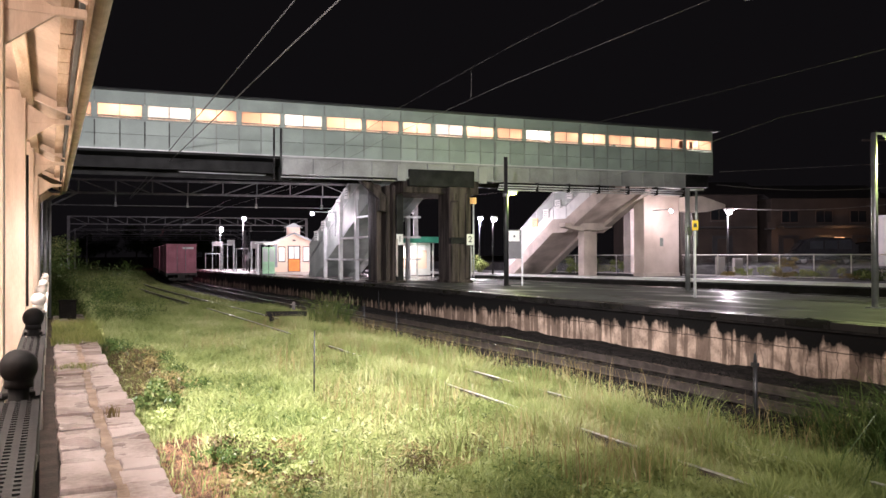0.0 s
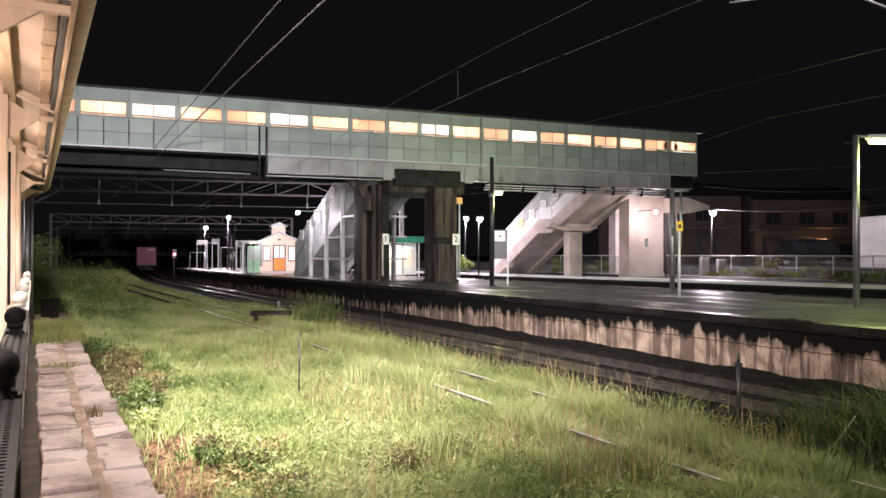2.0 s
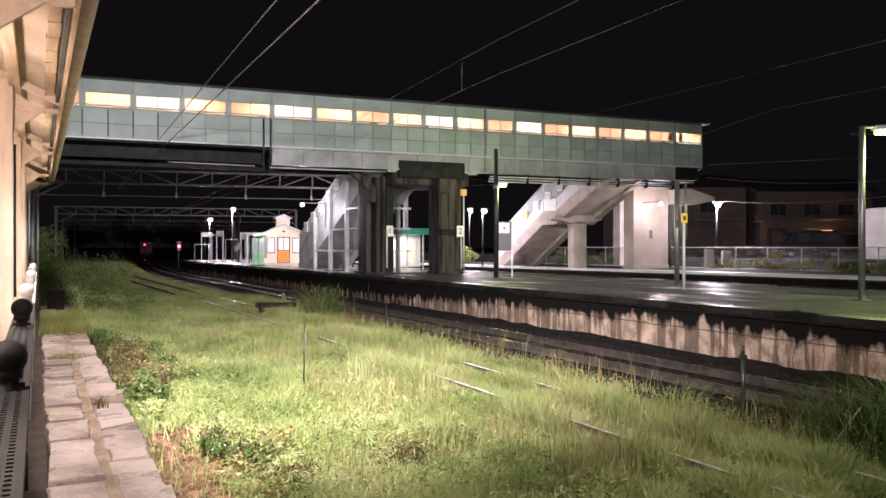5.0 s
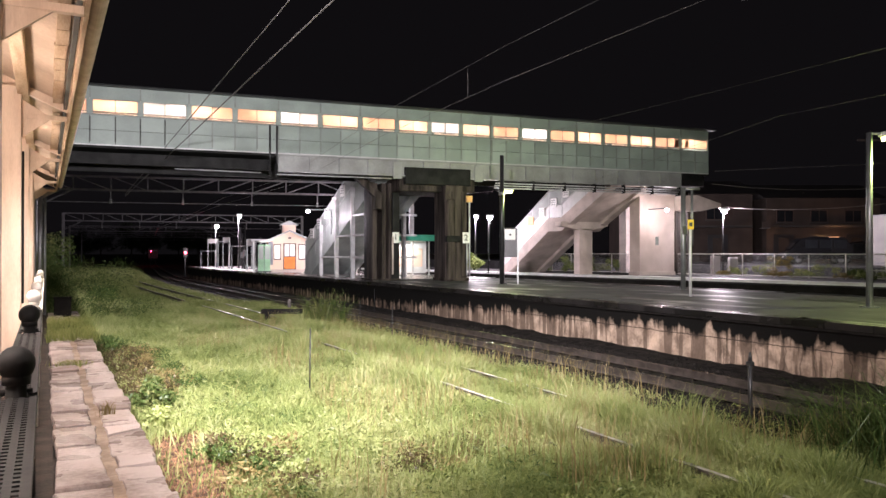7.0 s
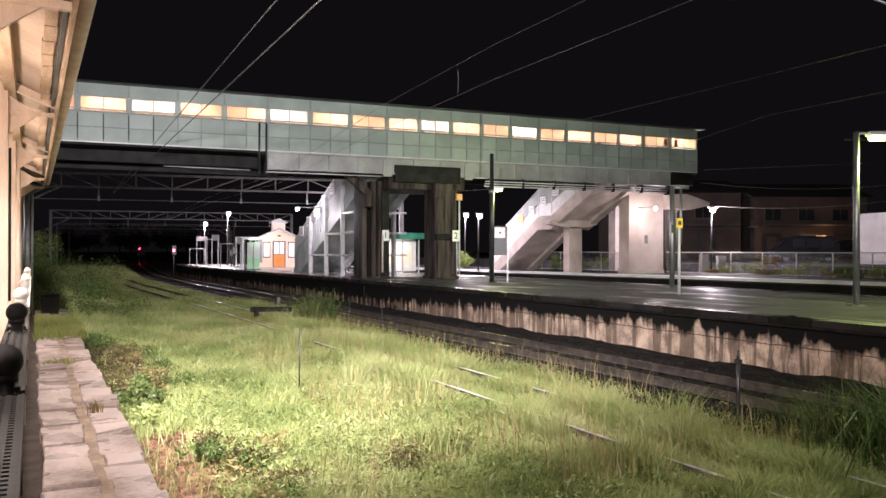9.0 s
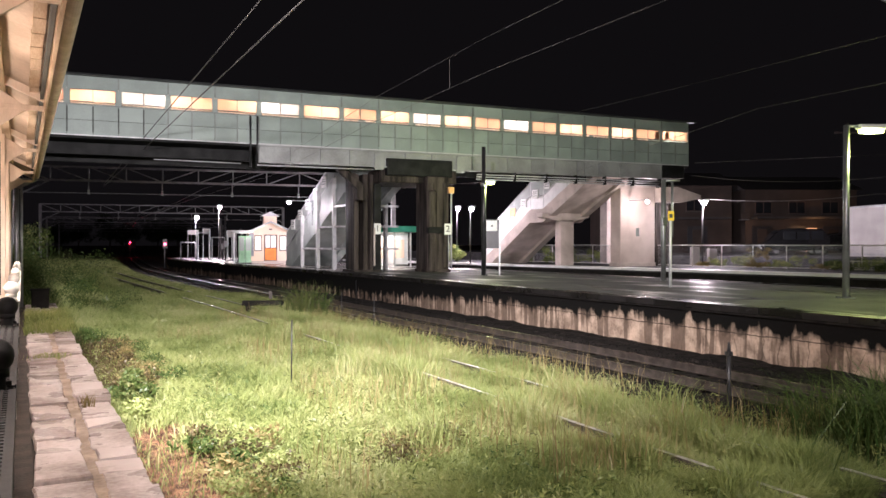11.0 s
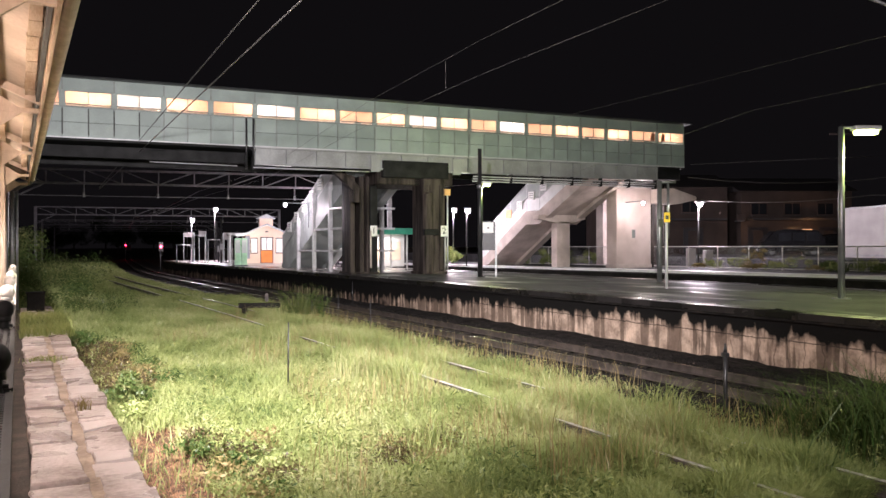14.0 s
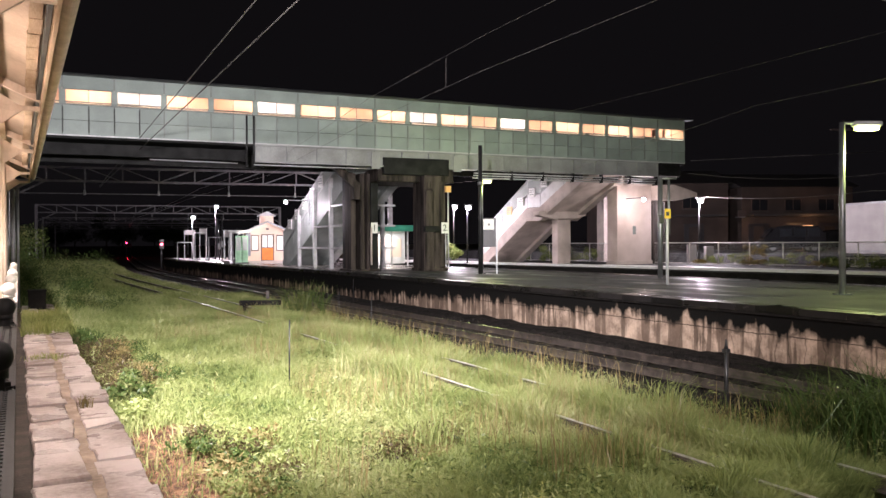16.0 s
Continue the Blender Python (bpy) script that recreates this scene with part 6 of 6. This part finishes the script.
for k in range(9):
    bush("weed", 34.6 + 0.16 * k, 32.6 - 1.15 * k + 0.3 * (k % 2), 1.2, 0.35 + 0.1 * (k % 3), 500, 0.05, 130 + k, "grass" if k % 3 else "drygrass", "ragged weeds growing at the mesh fence", 0.25 + 0.2 * (k % 3))
bush("shrub", 35.9, 25.2, 1.2, 0.7, 900, 0.06, 10, "hedge", "low weeds at the fence", 0.4)
bush("shrub", 36.3, 22.6, 1.2, 0.7, 900, 0.06, 12, "hedge", "low weeds at the fence", 0.3)


def field(rg, n, x0, x1, y0, y1, power):
    y = y0 + (y1 - y0) * rg.random(n) ** power
    x = x0 + (x1 - x0) * rg.random(n)
    return x, y


def lumps(x, y, s, seed):
    """Smooth unevenness from a few waves."""
    g = np.random.default_rng(seed)
    v = np.zeros_like(x)
    for _ in range(7):
        a, p, k = g.uniform(0, 6.3), g.uniform(0, 6.3), g.uniform(0.5, 2.2) / s
        v += np.sin((x * math.cos(a) + y * math.sin(a)) * k * 2.5 + p)
    return v / 7


LOOK_Y = np.arange(0.0, 101.0, 1.0)
rg = np.random.default_rng(21)
x, y = field(rg, 520000, 0.72, 9.1, 4.6, 36.0, 1.75)
x, y = x[(x > 2.2) | (y > 6.5)], y[(x > 2.2) | (y > 6.5)]
lum, fine = lumps(x, y, 1.3, 4), lumps(x, y, 0.35, 14)
bare = ((x < 1.75 + 0.4 * lum) & (y > 6.5) & (y < 10.6 + 1.2 * lum)) & (rg.random(len(x)) < 0.96)
bare |= (x < 2.0 + 0.5 * lum) & (y >= 10.6) & (y < 20) & (rg.random(len(x)) < 0.62)
bare |= (np.hypot((x - 3.85) / 0.75, (y - 8.3) / 0.5) < 1 + 0.6 * fine) & (rg.random(len(x)) < 0.8)
beside = np.abs(np.abs(x - np.interp(y, LOOK_Y, [side_x(v) for v in LOOK_Y])) - 0.565)
left_rail = x < side_x(10) + 0.02
SHOWN = ((True, 15.8, 18.4), (True, 9.9, 12.0), (True, 6.8, 7.9), (True, 5.3, 6.1), (False, 11.4, 13.1), (False, 9.6, 10.5), (True, 21.0, 34.0), (False, 26.0, 40.0))
gapped = np.zeros(len(x), bool)
for which, ya, yb in SHOWN:
    gapped |= (left_rail == which) & (y > ya) & (y < yb)
onrail = (beside < 0.03) & gapped
edge = (x > 8.45 + 0.35 * lum) & (rg.random(len(x)) < 0.88)
thin = (fine < -0.22) & (rg.random(len(x)) < 0.6)
keep = ~bare & ~onrail & ~edge & ~thin
x, y, lum, fine, beside, gapped = x[keep], y[keep], lum[keep], fine[keep], beside[keep], gapped[keep]
h = (0.20 + 0.10 * lum + 0.08 * fine + 0.005 * y) * rg.uniform(0.35, 1.35, len(x))
h = np.clip(h + np.where(beside < 0.4, 0.16, 0.0), 0.06, 1.1)
h = np.where(gapped & (beside < 0.7), np.minimum(h, 0.35), h)
w = np.clip(0.0044 + 0.0006 * y, 0.003, 0.022) * rg.uniform(0.6, 1.5, len(x))
g1 = blade_mesh("field_grass", M["grass"], x, y, np.zeros(len(x)), h, w, 1.15, 22)
tagged(g1, "thick yellow-green grass covering the disused siding", "grass", kind="stuff")
x, y = field(rg, 75000, -0.5, 9.0, 26.0, 95.0, 1.3)
keep = x < np.interp(y, LOOK_Y, [main_x(v) for v in LOOK_Y]) - 1.7
x, y = x[keep], y[keep]
tall = np.clip((2.2 + (y - 28) * 0.11 - x) / 1.5, 0, 1)
h = (0.3 + 0.75 * tall * (1 + 0.4 * lumps(x, y, 3.0, 8))) * rg.uniform(0.5, 1.2, len(x))
g2 = blade_mesh("tall_grass", M["grass"], x, y, np.zeros(len(x)), np.clip(h, 0.1, 1.6), rg.uniform(0.012, 0.03, len(x)), 0.7, 23)
tagged(g2, "tall dim grass in the overgrown field beyond the siding", "grass", kind="stuff")
# tufts along the siding's rails, where they are hidden
n = 34000
y = 5.0 + 20.0 * rg.random(n) ** 1.3
left_rail = rg.random(n) < 0.5
x = np.interp(y, LOOK_Y, [side_x(v) for v in LOOK_Y]) + np.where(left_rail, -0.565, 0.565) + rg.uniform(-0.42, 0.03, n)
shown = np.zeros(n, bool)
for which, ya, yb in SHOWN:
    shown |= (left_rail == which) & (y > ya) & (y < yb)
x, y = x[~shown], y[~shown]
gr = blade_mesh("rail_grass", M["grass"], x, y, np.zeros(len(x)), rg.uniform(0.3, 0.62, len(x)) * (1 + 0.3 * lumps(x, y, 0.7, 9)), rg.uniform(0.007, 0.013, len(x)), 0.75, 27)
tagged(gr, "taller grass growing over the siding's rails", "grass", kind="stuff")
# leaves of the herbs between the blades
x, y = field(rg, 115000, 1.0, 8.8, 4.8, 20.0, 1.5)
dens = lumps(x, y, 0.5, 41) + 0.7 * lumps(x, y, 1.6, 42)
keep = (dens > -0.12) & ~((x < 1.8) & (y < 10.6)) & (rg.random(len(x)) < np.clip(1.35 - 0.16 * x, 0.25, 1)) & (rg.random(len(x)) < np.clip(1.5 - 0.085 * y, 0.12, 1))
x, y, dens = x[keep], y[keep], dens[keep]
near_rail = np.abs(np.abs(x - 6.57) - 0.565) < 0.45
z = np.where(near_rail, 0.2, 0.34 + 0.25 * np.clip(dens, 0, 1)) * rg.random(len(x)) ** 0.6
sprigs("herb_leaves", ("grass", "grass", "grass", "hedge"), x, y, z, 0.037, 43, "small yellow-green herb leaves among the grass")
# thin seed stalks
x, y = field(rg, 7000, 2.5, 9.0, 6.0, 28.0, 1.2)
keep = lumps(x, y, 2.0, 31) + 0.05 * (x - 6) > 0.05
x, y = x[keep], y[keep]
g3 = blade_mesh("seed_stalks", M["drygrass"], x, y, np.zeros(len(x)), rg.uniform(0.45, 0.85, len(x)), rg.uniform(0.004, 0.011, len(x)), 0.4, 24)
tagged(g3, "thin dry seed stalks above the grass", "grass", kind="stuff")
# straw litter on the bare patch
n = 26000
x, y = rg.uniform(0.72, 2.2, n), rg.uniform(6.0, 12.0, n)
g4 = blade_mesh("straw_litter", M["straw"], x, y, np.full(n, 0.02), rg.uniform(0.015, 0.04, n), rg.uniform(0.004, 0.01, n), 8.0, 25)
tagged(g4, "dry brown straw litter on the bare ground", "straw", kind="stuff")
# grass growing on the old platform's end
n = 4500
x, y = rg.uniform(-0.1, 0.72, n), rg.uniform(14.2, 18.5, n)
g5 = blade_mesh("platform_grass", M["grass"], x, y, np.full(n, 1.05), rg.uniform(0.04, 0.22, n), rg.uniform(0.006, 0.014, n), 0.8, 26)
tagged(g5, "grass growing over the end of the old platform", "grass", kind="stuff")


def clump(name, x, y, z, n, h, r, seed, mat, label, lean=0.9, w=0.014):
    rg2 = np.random.default_rng(seed)
    o = blade_mesh(name, M[mat], x + rg2.normal(size=n) * r, y + rg2.normal(size=n) * r, np.full(n, z), h * rg2.uniform(0.6, 1.1, n), rg2.uniform(0.6, 1.3, n) * w, lean, seed)
    tagged(o, label, "grass clump", "grass clumps", "stuff")


clump("grass_clump", 7.9, 24.3, 0, 260, 1.45, 0.3, 51, "hedge", "tall dark green reed clump beside the track", 0.8, 0.02)
clump("grass_clump", 8.7, 5.2, 0, 1100, 1.3, 0.5, 52, "hedge", "tall dark green reed clump near the rails", 1.5, 0.016)
clump("grass_clump", 9.0, 6.4, 0, 420, 0.85, 0.4, 53, "hedge", "dark reed clump near the rails", 1.6, 0.012)
clump("weed_tuft", 0.42, 7.6, 1.06, 26, 0.16, 0.03, 54, "drygrass", "small dead tuft between the paving stones", 0.5, 0.012)
clump("weed_tuft", 0.2, 11.2, 1.06, 160, 0.09, 0.1, 55, "grass", "small green tuft on the paving", 0.9, 0.008)
for k in range(8):
    clump("grass_clump", 4.2 + 0.5 * k + rg.uniform(-0.4, 0.4), 8.0 + 1.7 * ((k * 3) % 7), 0, 90, 0.75, 0.14, 60 + k, "grass", "taller tuft of green grass in the field", 0.6, 0.012)


# ---- freight train ----
TRAIN_LINE = [(70, 9.5), (81.4, 10.45), (105, 12.2), (128, 14.35), (151, 16.5), (250, 27.0), (460, 50.0)]


def wagon(lead, label):
    """A container flat wagon; its rear end lies at the origin and it points along y."""
    t = thing("container_wagon", label, "freight wagon", "freight wagons")
    part("underframe", box(B(), -1.2, 1.2, 0, 19.6, 0.85, 1.02, 0.02), M["wagon"], t)
    part("centre_sill", box(B(), -0.3, 0.3, 0.2, 19.4, 0.55, 0.85), M["wagon"], t)
    for s in (-1, 1):
        part("side_sill", box(B(), s * 1.22 - 0.06, s * 1.22 + 0.06, 0, 19.6, 0.7, 1.02), M["wagon"], t)
    for y in (2.4, 17.2):
        bo = part("bogie", box(B(), -1.0, 1.0, y - 1.2, y + 1.2, 0.35, 0.6, 0.04), M["wagon"], t)
        for yy in (y - 0.85, y + 0.85):
            for s in (-1, 1):
                part("wheel", rod(B(), (s * 0.53 - 0.06, yy, 0.43), (s * 0.53 + 0.06, yy, 0.43), 0.43, seg=18), M["rail"], bo)
    for k in range(5):
        y0 = 0.25 + 3.87 * k
        c = part("container", box(B(), -1.225, 1.225, y0, y0 + 3.7, 1.03, 3.55, 0.03), M["container"], t, "faded red freight container")
        for s in (-1, 1):
            part("corner_post", box(B(), s * 1.19 - 0.05, s * 1.19 + 0.05, y0 - 0.015, y0 + 0.1, 1.03, 3.56), M["container"], c)
            part("lock_rod", rod(B(), (s * 0.35, y0 - 0.03, 1.2), (s * 0.35, y0 - 0.03, 3.4), 0.025), M["galv"], c)
        part("white_stripe", box(B(), 0.1, 1.0, y0 - 0.01, y0 + 0.01, 3.1, 3.28), M["sign_white"], c)
        part("end_rail", box(B(), -1.2, 1.2, y0 - 0.02, y0 + 0.01, 1.05, 1.2), M["container"], c)
    return t


WAGONS = [(wagon(0.0, "last container wagon of a departing freight train"), 0.0), (wagon(20.2, "container wagon of a departing freight train"), 20.2)]


# ---- moving things ----
def train_pose(s):
    """The pose at s metres along the line from y = 70."""
    y = 70 + s * 0.9945
    x, xa, xb = (spline(TRAIN_LINE, v) for v in (min(y, 459), min(y, 458) - 1, min(y, 458) + 1))
    return pose(x, y, 0.0, 0, 0, -math.degrees(math.atan2(xb - xa, 2.0)))


def motions():
    for ob, lead in WAGONS:
        walk(ob, [(k * 0.5, train_pose(22.7 * k * 0.5 + lead)) for k in range(33)])


motions()
